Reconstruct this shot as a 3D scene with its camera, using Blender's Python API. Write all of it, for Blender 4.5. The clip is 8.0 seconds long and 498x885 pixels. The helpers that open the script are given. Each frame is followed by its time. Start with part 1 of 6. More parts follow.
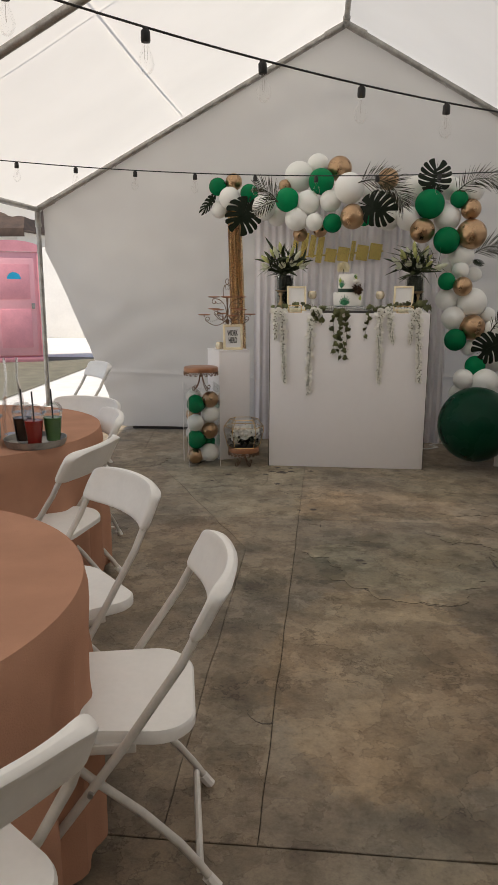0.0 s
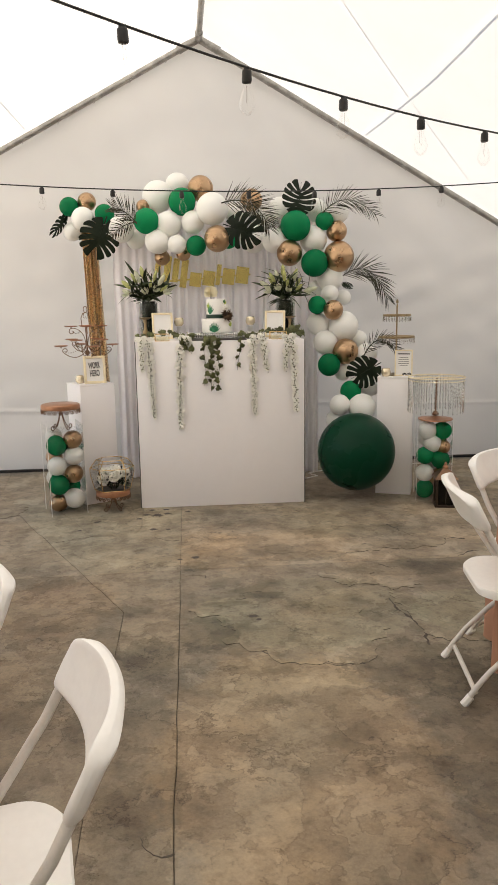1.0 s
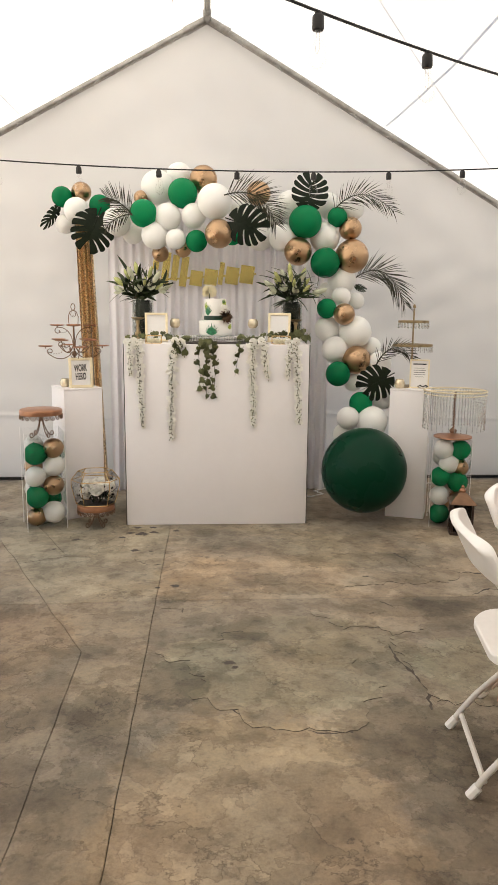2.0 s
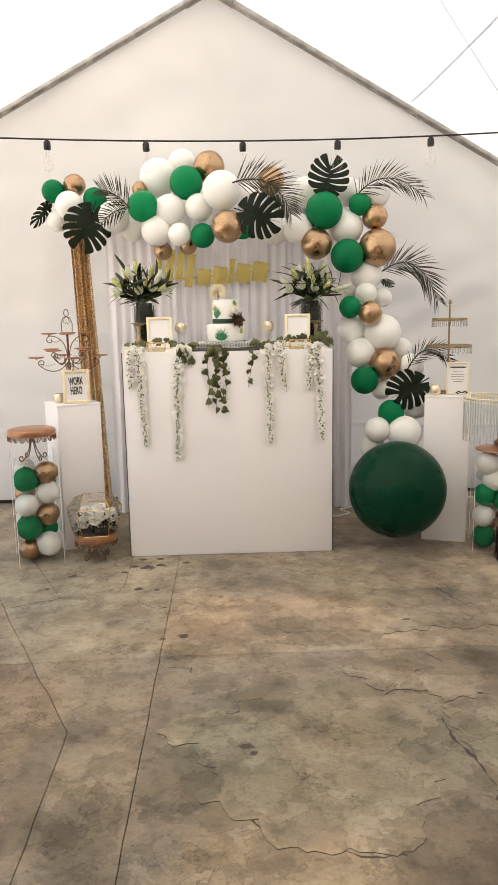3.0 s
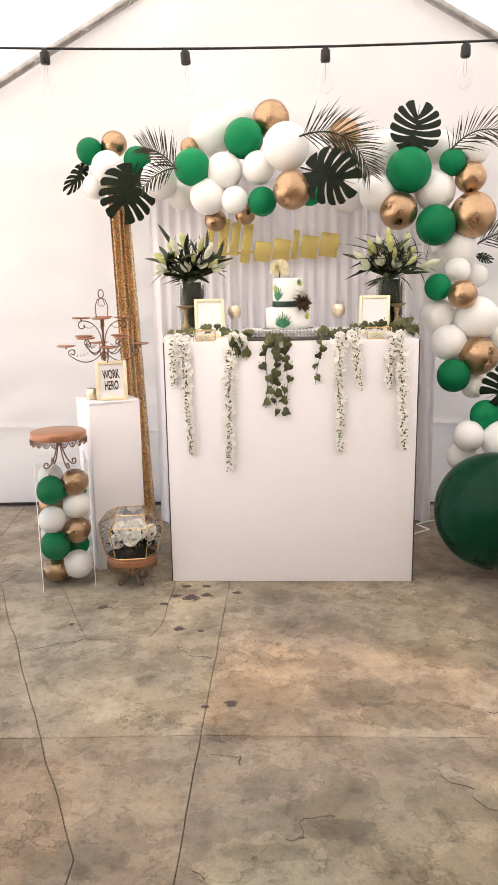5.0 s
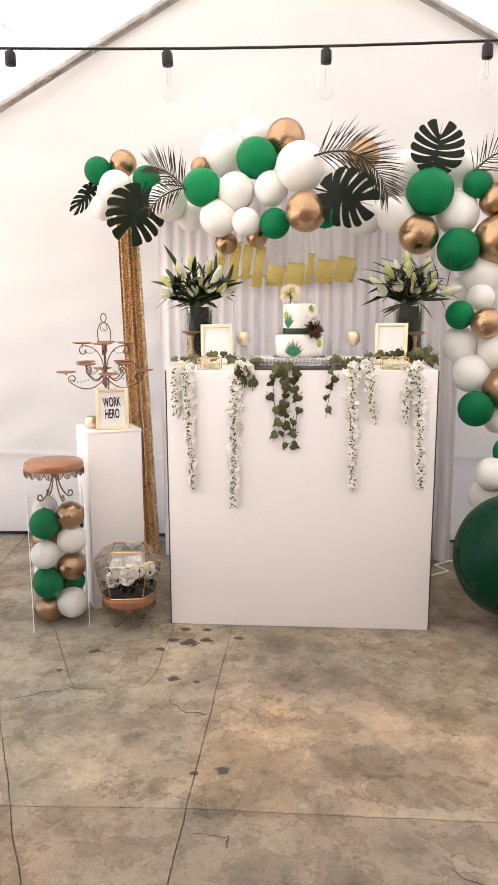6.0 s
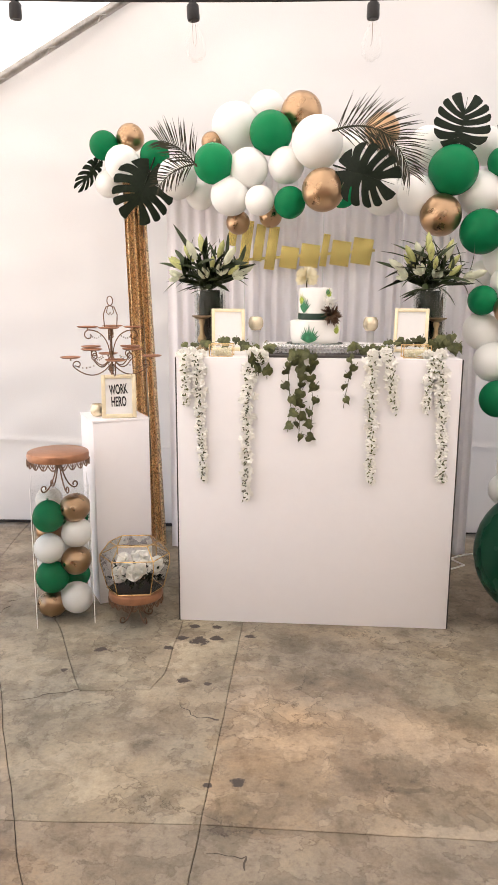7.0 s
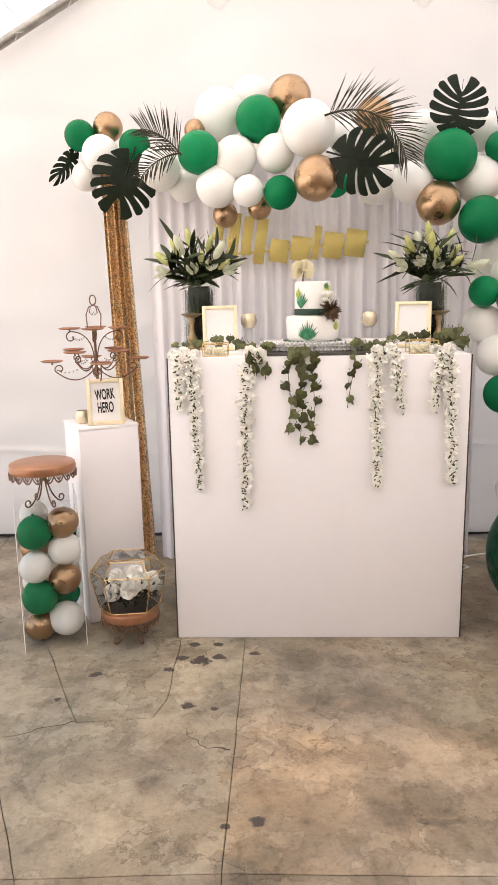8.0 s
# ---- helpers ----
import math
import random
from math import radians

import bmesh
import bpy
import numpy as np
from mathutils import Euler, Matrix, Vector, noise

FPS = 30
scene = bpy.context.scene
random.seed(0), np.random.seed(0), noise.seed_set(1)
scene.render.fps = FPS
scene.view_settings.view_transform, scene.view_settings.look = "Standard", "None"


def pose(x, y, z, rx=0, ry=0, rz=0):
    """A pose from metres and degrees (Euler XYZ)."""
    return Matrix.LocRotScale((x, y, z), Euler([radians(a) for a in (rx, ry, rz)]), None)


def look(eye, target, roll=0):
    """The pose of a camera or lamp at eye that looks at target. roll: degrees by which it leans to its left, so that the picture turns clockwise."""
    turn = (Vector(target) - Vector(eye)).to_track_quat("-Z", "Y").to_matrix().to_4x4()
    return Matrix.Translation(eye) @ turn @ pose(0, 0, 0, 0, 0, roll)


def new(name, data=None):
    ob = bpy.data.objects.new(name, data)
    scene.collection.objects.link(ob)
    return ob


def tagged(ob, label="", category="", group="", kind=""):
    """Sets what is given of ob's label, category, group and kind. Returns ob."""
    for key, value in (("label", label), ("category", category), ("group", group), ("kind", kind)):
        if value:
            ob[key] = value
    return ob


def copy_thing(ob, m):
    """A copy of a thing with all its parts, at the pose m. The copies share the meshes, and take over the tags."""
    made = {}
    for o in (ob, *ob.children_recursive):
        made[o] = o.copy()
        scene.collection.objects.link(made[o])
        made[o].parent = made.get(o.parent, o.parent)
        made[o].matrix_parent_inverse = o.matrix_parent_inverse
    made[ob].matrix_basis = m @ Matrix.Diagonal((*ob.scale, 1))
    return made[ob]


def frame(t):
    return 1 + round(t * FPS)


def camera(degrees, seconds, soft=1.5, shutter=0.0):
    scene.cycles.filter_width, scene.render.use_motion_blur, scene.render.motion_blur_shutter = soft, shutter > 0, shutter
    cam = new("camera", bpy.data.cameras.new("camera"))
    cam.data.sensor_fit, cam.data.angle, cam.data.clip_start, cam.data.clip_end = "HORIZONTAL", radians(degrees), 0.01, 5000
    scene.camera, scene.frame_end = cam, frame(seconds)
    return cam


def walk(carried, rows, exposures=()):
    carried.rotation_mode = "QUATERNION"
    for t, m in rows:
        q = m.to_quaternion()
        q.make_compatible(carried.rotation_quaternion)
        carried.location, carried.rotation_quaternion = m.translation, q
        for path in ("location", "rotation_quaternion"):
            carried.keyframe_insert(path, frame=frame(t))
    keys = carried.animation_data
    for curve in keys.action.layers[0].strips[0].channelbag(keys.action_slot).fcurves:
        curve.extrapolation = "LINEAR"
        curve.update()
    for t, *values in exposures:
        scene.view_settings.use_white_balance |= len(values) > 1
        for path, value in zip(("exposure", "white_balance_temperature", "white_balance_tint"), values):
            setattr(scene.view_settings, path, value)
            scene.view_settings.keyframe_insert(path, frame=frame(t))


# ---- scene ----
cam = camera(37.9, 8.0)
PATH = [
    (0, (-0.232, -5.68, 1.465), (-0.416, -3.737, 1.028), 0.2),
    (0.5, (-0.27, -5.459, 1.474), (-0.221, -3.502, 1.063), 1.5),
    (1, (-0.299, -5.239, 1.472), (-0.115, -3.283, 1.098), -0.8),
    (1.2, (-0.281, -5.146, 1.468), (-0.093, -3.194, 1.074), -0.7),
    (2.3, (-0.051, -4.605, 1.43), (0.055, -2.639, 1.082), 0.8),
    (2.5, (-0.084, -4.472, 1.455), (0.043, -2.514, 1.068), 0.1),
    (3, (-0.037, -4.211, 1.444), (0.033, -2.244, 1.088), -1.0),
    (3.5, (0.021, -3.955, 1.453), (-0.087, -2.002, 1.035), 0.5),
    (4, (-0.021, -3.735, 1.45), (-0.092, -1.786, 1.008), 0.5),
    (4.5, (-0.075, -3.598, 1.462), (-0.108, -1.642, 1.046), -0.3),
    (5, (-0.064, -3.485, 1.462), (-0.144, -1.53, 1.05), -0.9),
    (5.2, (-0.044, -3.417, 1.459), (-0.159, -1.458, 1.075), -0.2),
    (6.3, (0.009, -3.217, 1.482), (-0.142, -1.254, 1.129), -0.1),
    (6.5, (-0.004, -3.186, 1.477), (-0.151, -1.227, 1.102), 0.3),
    (7, (-0.063, -3.109, 1.492), (-0.206, -1.155, 1.088), 0.2),
    (7.5, (-0.139, -3.005, 1.468), (-0.22, -1.044, 1.085), -0.5),
    (8, (-0.185, -2.922, 1.476), (-0.252, -0.965, 1.07), -1.0),
]
walk(cam, [(t, look(eye, target, roll)) for t, eye, target, roll in PATH],
     [(0.0, -0.31, 7150, 11), (0.5, 0.17, 7350, 11), (1.0, 0.48, 7450, 11), (2.5, 0.75, 7450, 11), (3.5, 0.93, 7350, 14), (4.5, 1.11, 7220, 17), (5.2, 1.17, 7220, 17), (6.5, 1.05, 7180, 17), (8.0, 1.08, 7220, 17)])

# ---- world, sun, exposure ----
world = bpy.data.worlds.new("sky")
scene.world = world
world.use_nodes = True
wn, wl = world.node_tree.nodes, world.node_tree.links
sky = wn.new("ShaderNodeTexSky")
sky.sky_type = "NISHITA"
sky.sun_disc = False
SUN_ELEV, SUN_TURN = radians(64), radians(-125)
sky.sun_elevation, sky.sun_rotation = SUN_ELEV, SUN_TURN
wn["Background"].inputs["Strength"].default_value = 0.14
wl.new(sky.outputs["Color"], wn["Background"].inputs["Color"])
sun = new("sun", bpy.data.lights.new("sun", "SUN"))
sun.data.energy, sun.data.angle, sun.data.color = 4.5, radians(0.6), (1.0, 0.95, 0.88)
sun_dir = Vector((math.sin(SUN_TURN) * math.cos(SUN_ELEV), math.cos(SUN_TURN) * math.cos(SUN_ELEV), math.sin(SUN_ELEV)))
sun.matrix_world = look(sun_dir * 30, (0, 0, 0))


# ---- materials ----
def material(name):
    m = bpy.data.materials.new(name)
    m.use_nodes = True
    m.node_tree.nodes.clear()
    return m, m.node_tree.nodes, m.node_tree.links


def plain(name, colour, rough=0.5, metal=0.0, vary=0.12, scale=8.0, bump=0.0, bump_scale=60.0, coat=0.0, trans=0.0, ior=1.45,
          sheen=0.0, tint=None, rand=0.0, sub=0.0, spec=0.5):
    """A principled surface with colour that wanders at two scales and fine relief."""
    m, n, l = material(name)
    out = n.new("ShaderNodeOutputMaterial")
    b = n.new("ShaderNodeBsdfPrincipled")
    l.new(b.outputs[0], out.inputs["Surface"])
    tc = n.new("ShaderNodeTexCoord")
    n1 = n.new("ShaderNodeTexNoise")
    n1.inputs["Scale"].default_value, n1.inputs["Detail"].default_value = scale, 6
    n2 = n.new("ShaderNodeTexNoise")
    n2.inputs["Scale"].default_value, n2.inputs["Detail"].default_value = scale * 9, 3
    l.new(tc.outputs["Object"], n1.inputs["Vector"])
    l.new(tc.outputs["Object"], n2.inputs["Vector"])
    add = n.new("ShaderNodeMath")
    add.operation = "MULTIPLY_ADD"
    l.new(n2.outputs["Fac"], add.inputs[0])
    add.inputs[1].default_value = 0.4
    l.new(n1.outputs["Fac"], add.inputs[2])
    ramp = n.new("ShaderNodeValToRGB")
    ramp.color_ramp.elements[0].position, ramp.color_ramp.elements[1].position = 0.45, 0.95
    dark = tint or [c * (1 - vary) for c in colour]
    ramp.color_ramp.elements[0].color = (*dark, 1)
    ramp.color_ramp.elements[1].color = (*[min(1, c * (1 + vary)) for c in colour], 1)
    l.new(add.outputs[0], ramp.inputs["Fac"])
    col = ramp.outputs["Color"]
    if rand:
        oi = n.new("ShaderNodeObjectInfo")
        hs = n.new("ShaderNodeHueSaturation")
        mr = n.new("ShaderNodeMapRange")
        mr.inputs["To Min"].default_value, mr.inputs["To Max"].default_value = 1 - rand, 1 + rand
        l.new(oi.outputs["Random"], mr.inputs["Value"])
        l.new(mr.outputs[0], hs.inputs["Value"])
        l.new(col, hs.inputs["Color"])
        col = hs.outputs["Color"]
    l.new(col, b.inputs["Base Color"])
    rr = n.new("ShaderNodeMapRange")
    rr.inputs["To Min"].default_value, rr.inputs["To Max"].default_value = max(0.02, rough * 0.8), min(1, rough * 1.2)
    l.new(n1.outputs["Fac"], rr.inputs["Value"])
    l.new(rr.outputs[0], b.inputs["Roughness"])
    b.inputs["Metallic"].default_value = metal
    b.inputs["Specular IOR Level"].default_value = spec
    b.inputs["Coat Weight"].default_value = coat
    b.inputs["Coat Roughness"].default_value = 0.12
    b.inputs["Transmission Weight"].default_value = trans
    b.inputs["IOR"].default_value = ior
    b.inputs["Sheen Weight"].default_value = sheen
    if sub:
        b.inputs["Subsurface Weight"].default_value = sub
        b.inputs["Subsurface Radius"].default_value = (0.05, 0.05, 0.05)
    if bump:
        bn = n.new("ShaderNodeTexNoise")
        bn.inputs["Scale"].default_value, bn.inputs["Detail"].default_value = bump_scale, 4
        l.new(tc.outputs["Object"], bn.inputs["Vector"])
        bp = n.new("ShaderNodeBump")
        bp.inputs["Strength"].default_value, bp.inputs["Distance"].default_value = bump, 0.01
        l.new(bn.outputs["Fac"], bp.inputs["Height"])
        l.new(bp.outputs[0], b.inputs["Normal"])
    return m


def cloth(name, colour, through_light, vary=0.04, scale=3.0, weave=220.0, folds=0.25, stain=None):
    """Woven sheet: part of the light is scattered back, part goes through it."""
    m, n, l = material(name)
    out = n.new("ShaderNodeOutputMaterial")
    d, t, mix = n.new("ShaderNodeBsdfDiffuse"), n.new("ShaderNodeBsdfTranslucent"), n.new("ShaderNodeMixShader")
    tc = n.new("ShaderNodeTexCoord")
    n1 = n.new("ShaderNodeTexNoise")
    n1.inputs["Scale"].default_value, n1.inputs["Detail"].default_value = scale, 7
    l.new(tc.outputs["Object"], n1.inputs["Vector"])
    ramp = n.new("ShaderNodeValToRGB")
    ramp.color_ramp.elements[0].position, ramp.color_ramp.elements[1].position = 0.3, 0.7
    low = stain or [c * (1 - vary) for c in colour]
    ramp.color_ramp.elements[0].color = (*low, 1)
    ramp.color_ramp.elements[1].color = (*[min(1, c * (1 + vary)) for c in colour], 1)
    l.new(n1.outputs["Fac"], ramp.inputs["Fac"])
    n2 = n.new("ShaderNodeTexNoise")
    n2.inputs["Scale"].default_value = weave
    l.new(tc.outputs["Object"], n2.inputs["Vector"])
    bp = n.new("ShaderNodeBump")
    bp.inputs["Strength"].default_value, bp.inputs["Distance"].default_value = folds, 0.004
    l.new(n2.outputs["Fac"], bp.inputs["Height"])
    for s in (d, t):
        l.new(ramp.outputs["Color"], s.inputs["Color"])
        l.new(bp.outputs[0], s.inputs["Normal"])
    mix.inputs[0].default_value = through_light
    l.new(d.outputs[0], mix.inputs[1])
    l.new(t.outputs[0], mix.inputs[2])
    l.new(mix.outputs[0], out.inputs["Surface"])
    return m


def glass(name, colour=(1, 1, 1), rough=0.02, clear=0.75, sheen=0.5):
    """Thin clear sheet: mostly see-through, with the gloss of a pane."""
    m, n, l = material(name)
    out = n.new("ShaderNodeOutputMaterial")
    t, g, mix = n.new("ShaderNodeBsdfTransparent"), n.new("ShaderNodeBsdfGlossy"), n.new("ShaderNodeMixShader")
    t.inputs["Color"].default_value = (*colour, 1)
    g.inputs["Roughness"].default_value = rough
    fr = n.new("ShaderNodeFresnel")
    fr.inputs["IOR"].default_value = 1.45
    mul = n.new("ShaderNodeMath")
    mul.operation = "MULTIPLY_ADD"
    mul.inputs[1].default_value, mul.inputs[2].default_value = sheen, 0.8 - clear
    l.new(fr.outputs[0], mul.inputs[0])
    mul.use_clamp = True
    l.new(mul.outputs[0], mix.inputs[0])
    l.new(t.outputs[0], mix.inputs[1])
    l.new(g.outputs[0], mix.inputs[2])
    l.new(mix.outputs[0], out.inputs["Surface"])
    return m


def sequin(name, colour, scale=260.0):
    m, n, l = material(name)
    out = n.new("ShaderNodeOutputMaterial")
    b = n.new("ShaderNodeBsdfPrincipled")
    tc = n.new("ShaderNodeTexCoord")
    v = n.new("ShaderNodeTexVoronoi")
    v.inputs["Scale"].default_value = scale
    l.new(tc.outputs["Object"], v.inputs["Vector"])
    mixc = n.new("ShaderNodeHueSaturation")
    mixc.inputs["Color"].default_value = (*colour, 1)
    sep = n.new("ShaderNodeSeparateColor")
    l.new(v.outputs["Color"], sep.inputs[0])
    mr = n.new("ShaderNodeMapRange")
    mr.inputs["To Min"].default_value, mr.inputs["To Max"].default_value = 0.3, 1.9
    l.new(sep.outputs[0], mr.inputs["Value"])
    l.new(mr.outputs[0], mixc.inputs["Value"])
    l.new(mixc.outputs[0], b.inputs["Base Color"])
    b.inputs["Metallic"].default_value, b.inputs["Roughness"].default_value = 0.85, 0.33
    bp = n.new("ShaderNodeBump")
    bp.inputs["Strength"].default_value, bp.inputs["Distance"].default_value = 0.9, 0.004
    l.new(sep.outputs[1], bp.inputs["Height"])
    l.new(bp.outputs[0], b.inputs["Normal"])
    l.new(b.outputs[0], out.inputs["Surface"])
    return m


def concrete(name="worn_concrete", shade=(1, 1, 1)):
    """Old worn slab: buff and grey drifts, blotches, spots, fine pits, and a few stains with a shape of their own."""
    m, n, l = material(name)
    out = n.new("ShaderNodeOutputMaterial")
    b = n.new("ShaderNodeBsdfPrincipled")
    geo = n.new("ShaderNodeNewGeometry")
    pos = geo.outputs["Position"]

    def nz(scale, detail=8, rough=0.6, off=0.0, dist=0.0):
        t = n.new("ShaderNodeTexNoise")
        t.inputs["Scale"].default_value, t.inputs["Detail"].default_value, t.inputs["Roughness"].default_value = scale, detail, rough
        t.inputs["Distortion"].default_value = dist
        mp = n.new("ShaderNodeMapping")
        mp.inputs["Location"].default_value = (off, off * 0.7, 0)
        l.new(pos, mp.inputs["Vector"])
        l.new(mp.outputs[0], t.inputs["Vector"])
        return t.outputs["Fac"]

    def ramp(fac, stops):
        r = n.new("ShaderNodeValToRGB")
        while len(r.color_ramp.elements) < len(stops):
            r.color_ramp.elements.new(0.5)
        for e, (p, c) in zip(r.color_ramp.elements, stops):
            e.position, e.color = p, (*c, 1)
        l.new(fac, r.inputs["Fac"])
        return r.outputs["Color"]

    def blend(kind, fac, a, c):
        x = n.new("ShaderNodeMix")
        x.data_type, x.blend_type = "RGBA", kind
        for key, v in ((0, fac), (6, a), (7, c)):
            if isinstance(v, (int, float)):
                x.inputs[key].default_value = v
            elif isinstance(v, tuple):
                x.inputs[key].default_value = (*v, 1)
            else:
                l.new(v, x.inputs[key])
        return x.outputs[2]

    rough_edge = (nz(5.0, 9, 0.72, 2.2), nz(13.0, 8, 0.72, 5.9), nz(28.0, 6, 0.7, 9.4))

    def spot(x, y, rx, ry, soft, wob=0.25):
        """1 inside a ragged blot round (x, y)."""
        mp = n.new("ShaderNodeMapping")
        mp.vector_type = "TEXTURE"
        mp.inputs["Location"].default_value, mp.inputs["Scale"].default_value = (x, y, 0), (rx, ry, 1)
        l.new(pos, mp.inputs["Vector"])
        ln = n.new("ShaderNodeVectorMath")
        ln.operation = "LENGTH"
        l.new(mp.outputs[0], ln.inputs[0])
        ad = n.new("ShaderNodeMath")
        ad.operation = "MULTIPLY_ADD"
        l.new(rough_edge[0] if rx > 0.3 else rough_edge[1] if rx > 0.08 else rough_edge[2], ad.inputs[0])
        ad.inputs[1].default_value = wob * 4
        l.new(ln.outputs["Value"], ad.inputs[2])
        mr = n.new("ShaderNodeMapRange")
        mr.inputs["From Min"].default_value, mr.inputs["From Max"].default_value = 1 + wob * 2 - soft, 1 + wob * 2 + soft
        mr.inputs["To Min"].default_value, mr.inputs["To Max"].default_value = 1, 0
        l.new(ad.outputs[0], mr.inputs["Value"])
        return mr.outputs[0]

    base = ramp(nz(0.9, 10, 0.56, 3.1), [(0.34, (0.148, 0.125, 0.10)), (0.5, (0.227, 0.196, 0.156)), (0.64, (0.295, 0.257, 0.205))])
    warm = ramp(nz(2.3, 7, 0.5, 7.7), [(0.42, (0.325, 0.275, 0.212)), (0.62, (0.235, 0.218, 0.185))])
    col = blend("MIX", 0.48, base, warm)
    cloud = ramp(nz(1.7, 9, 0.62, 6.2, 0.4), [(0.40, (0.80, 0.79, 0.78)), (0.50, (1.0, 0.99, 0.97)), (0.60, (1.20, 1.16, 1.09))])
    col = blend("MULTIPLY", 0.45, col, cloud)
    blot = ramp(nz(3.2, 10, 0.6, 1.3, 0.15), [(0.40, (0.50, 0.46, 0.42)), (0.46, (0.85, 0.83, 0.8)), (0.55, (1.08, 1.07, 1.05))])
    col = blend("MULTIPLY", 0.42, col, blot)
    blot2 = ramp(nz(9.0, 10, 0.62, 5.3, 0.2), [(0.36, (0.66, 0.62, 0.57)), (0.48, (1, 1, 1)), (0.64, (1.14, 1.11, 1.06))])
    col = blend("MULTIPLY", 0.70, col, blot2)
    speck = ramp(nz(26, 8, 0.7, 2.9, 0.3), [(0.34, (0.58, 0.54, 0.50)), (0.45, (0.97, 0.96, 0.95)), (0.66, (1.16, 1.14, 1.10))])
    col = blend("MULTIPLY", 0.60, col, speck)
    fine = ramp(nz(80, 6, 0.75, 0.4), [(0.32, (0.60, 0.58, 0.56)), (0.62, (1.18, 1.17, 1.15))])
    col = blend("MULTIPLY", 0.40, col, fine)
    # grey-green and rosy drifts
    hue = ramp(nz(0.8, 4, 0.5, 11.4), [(0.42, (0.95, 1.02, 0.98)), (0.58, (1.06, 0.98, 0.93))])
    col = blend("MULTIPLY", 0.25, col, hue)
    # flaking layers with a broken rim, only here and there
    lay = nz(1.7, 12, 0.6, 4.4)
    rim = ramp(lay, [(0.485, (0.88, 0.87, 0.85)), (0.4965, (0.84, 0.83, 0.81)), (0.500, (0.45, 0.42, 0.39)), (0.5045, (1.02, 1.01, 1.0))])
    where = ramp(nz(2.1, 3, 0.5, 14.8), [(0.44, (0, 0, 0)), (0.54, (1, 1, 1))])
    col = blend("MULTIPLY", where, col, rim)
    # small scabs a hand wide, slightly paler than the worn ground between them
    scab = nz(5.2, 11, 0.58, 17.3, 0.25)
    col = blend("MULTIPLY", 0.75, col, ramp(scab, [(0.40, (0.74, 0.71, 0.68)), (0.478, (0.86, 0.84, 0.82)), (0.486, (0.60, 0.57, 0.54)), (0.498, (1.05, 1.04, 1.03)), (0.70, (1.10, 1.09, 1.07))]))
    oi = n.new("ShaderNodeObjectInfo")
    col = blend("MULTIPLY", 1.0, col, ramp(oi.outputs["Random"], [(0.0, (0.93, 0.94, 0.95)), (1.0, (1.10, 1.08, 1.05))]))
    # slab tone; front slabs pass a darker one for dimmer light
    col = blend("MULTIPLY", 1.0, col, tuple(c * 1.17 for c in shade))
    # a big buff-coloured worn field, grey and darker drifts, dark drips
    for x, y, rx, ry, tone in ((0.28, -1.95, 0.55, 0.42, (0.92, 0.97, 0.94)), (0.06, -3.10, 0.47, 0.74, (1.24, 1.16, 1.05)), (-0.10, -1.93, 0.20, 0.10, (1.14, 1.16, 1.17)),
                                              (0.62, -1.56, 0.12, 0.09, (1.18, 1.17, 1.14)), (1.05, -2.05, 0.26, 0.26, (1.03, 1.08, 1.05)), (0.25, -0.95, 0.5, 0.30, (1.05, 1.01, 0.97)),
                                              (-0.95, -1.75, 0.30, 0.36, (1.12, 1.06, 1.0)), (-0.15, -1.0, 0.22, 0.34, (1.10, 1.06, 1.0))):
        col = blend("MULTIPLY", spot(x, y, rx, ry, 0.07, 0.26), col, tone)
    for x, y, rx, ry, f in ((-0.21, -2.15, 0.12, 0.16, 0.66), (0.45, -1.92, 0.14, 0.13, 0.82), (0.08, -1.735, 0.10, 0.035, 0.74),
                                           (-0.10, -1.83, 0.10, 0.03, 0.76), (0.42, -1.18, 0.21, 0.075, 0.70), (-0.24, -1.29, 0.06, 0.11, 0.80), (-0.47, -2.35, 0.10, 0.16, 0.74),
                                           (0.27, -1.03, 0.08, 0.09, 0.74), (0.55, -0.50, 0.20, 0.26, 0.85), (0.95, -1.45, 0.3, 0.10, 0.74), (0.62, -2.55, 0.26, 0.2, 0.70),
                                           (0.85, -3.2, 0.35, 0.5, 0.76), (0.9, -0.75, 0.35, 0.12, 0.76), (-0.47, -3.2, 0.12, 0.5, 0.80)):
        col = blend("MULTIPLY", spot(x, y, rx * 1.15, ry * 1.15, 0.05, 0.42), col, (f, f, f * 0.97))
    for x, y, r in ((-0.49, -0.20, 0.042), (-0.57, -0.18, 0.024), (-0.42, -0.17, 0.026), (-0.61, -0.27, 0.02), (-0.27, -0.14, 0.022), (-0.51, -0.53, 0.026), (-0.41, -0.55, 0.015),
                                   (-0.90, -0.31, 0.024), (-1.0, -0.49, 0.014), (-0.43, -0.06, 0.02), (-0.53, -0.06, 0.022), (-0.33, -1.14, 0.014), (-0.24, -1.12, 0.022), (0.015, -1.99, 0.02), (0.04, -2.03, 0.015)):
        col = blend("MIX", spot(x, y, r, r * 0.8, 0.16, 0.75), col, (0.062, 0.048, 0.038))
    l.new(col, b.inputs["Base Color"])
    b.inputs["Roughness"].default_value = 0.72
    rg = n.new("ShaderNodeMapRange")
    rg.inputs["To Min"].default_value, rg.inputs["To Max"].default_value = 0.5, 0.9
    l.new(nz(3.0, 5, 0.6, 9.0), rg.inputs["Value"])
    l.new(rg.outputs[0], b.inputs["Roughness"])
    hs = n.new("ShaderNodeMath")
    hs.operation = "MULTIPLY_ADD"
    l.new(nz(90, 5, 0.7), hs.inputs[0])
    hs.inputs[1].default_value = 0.3
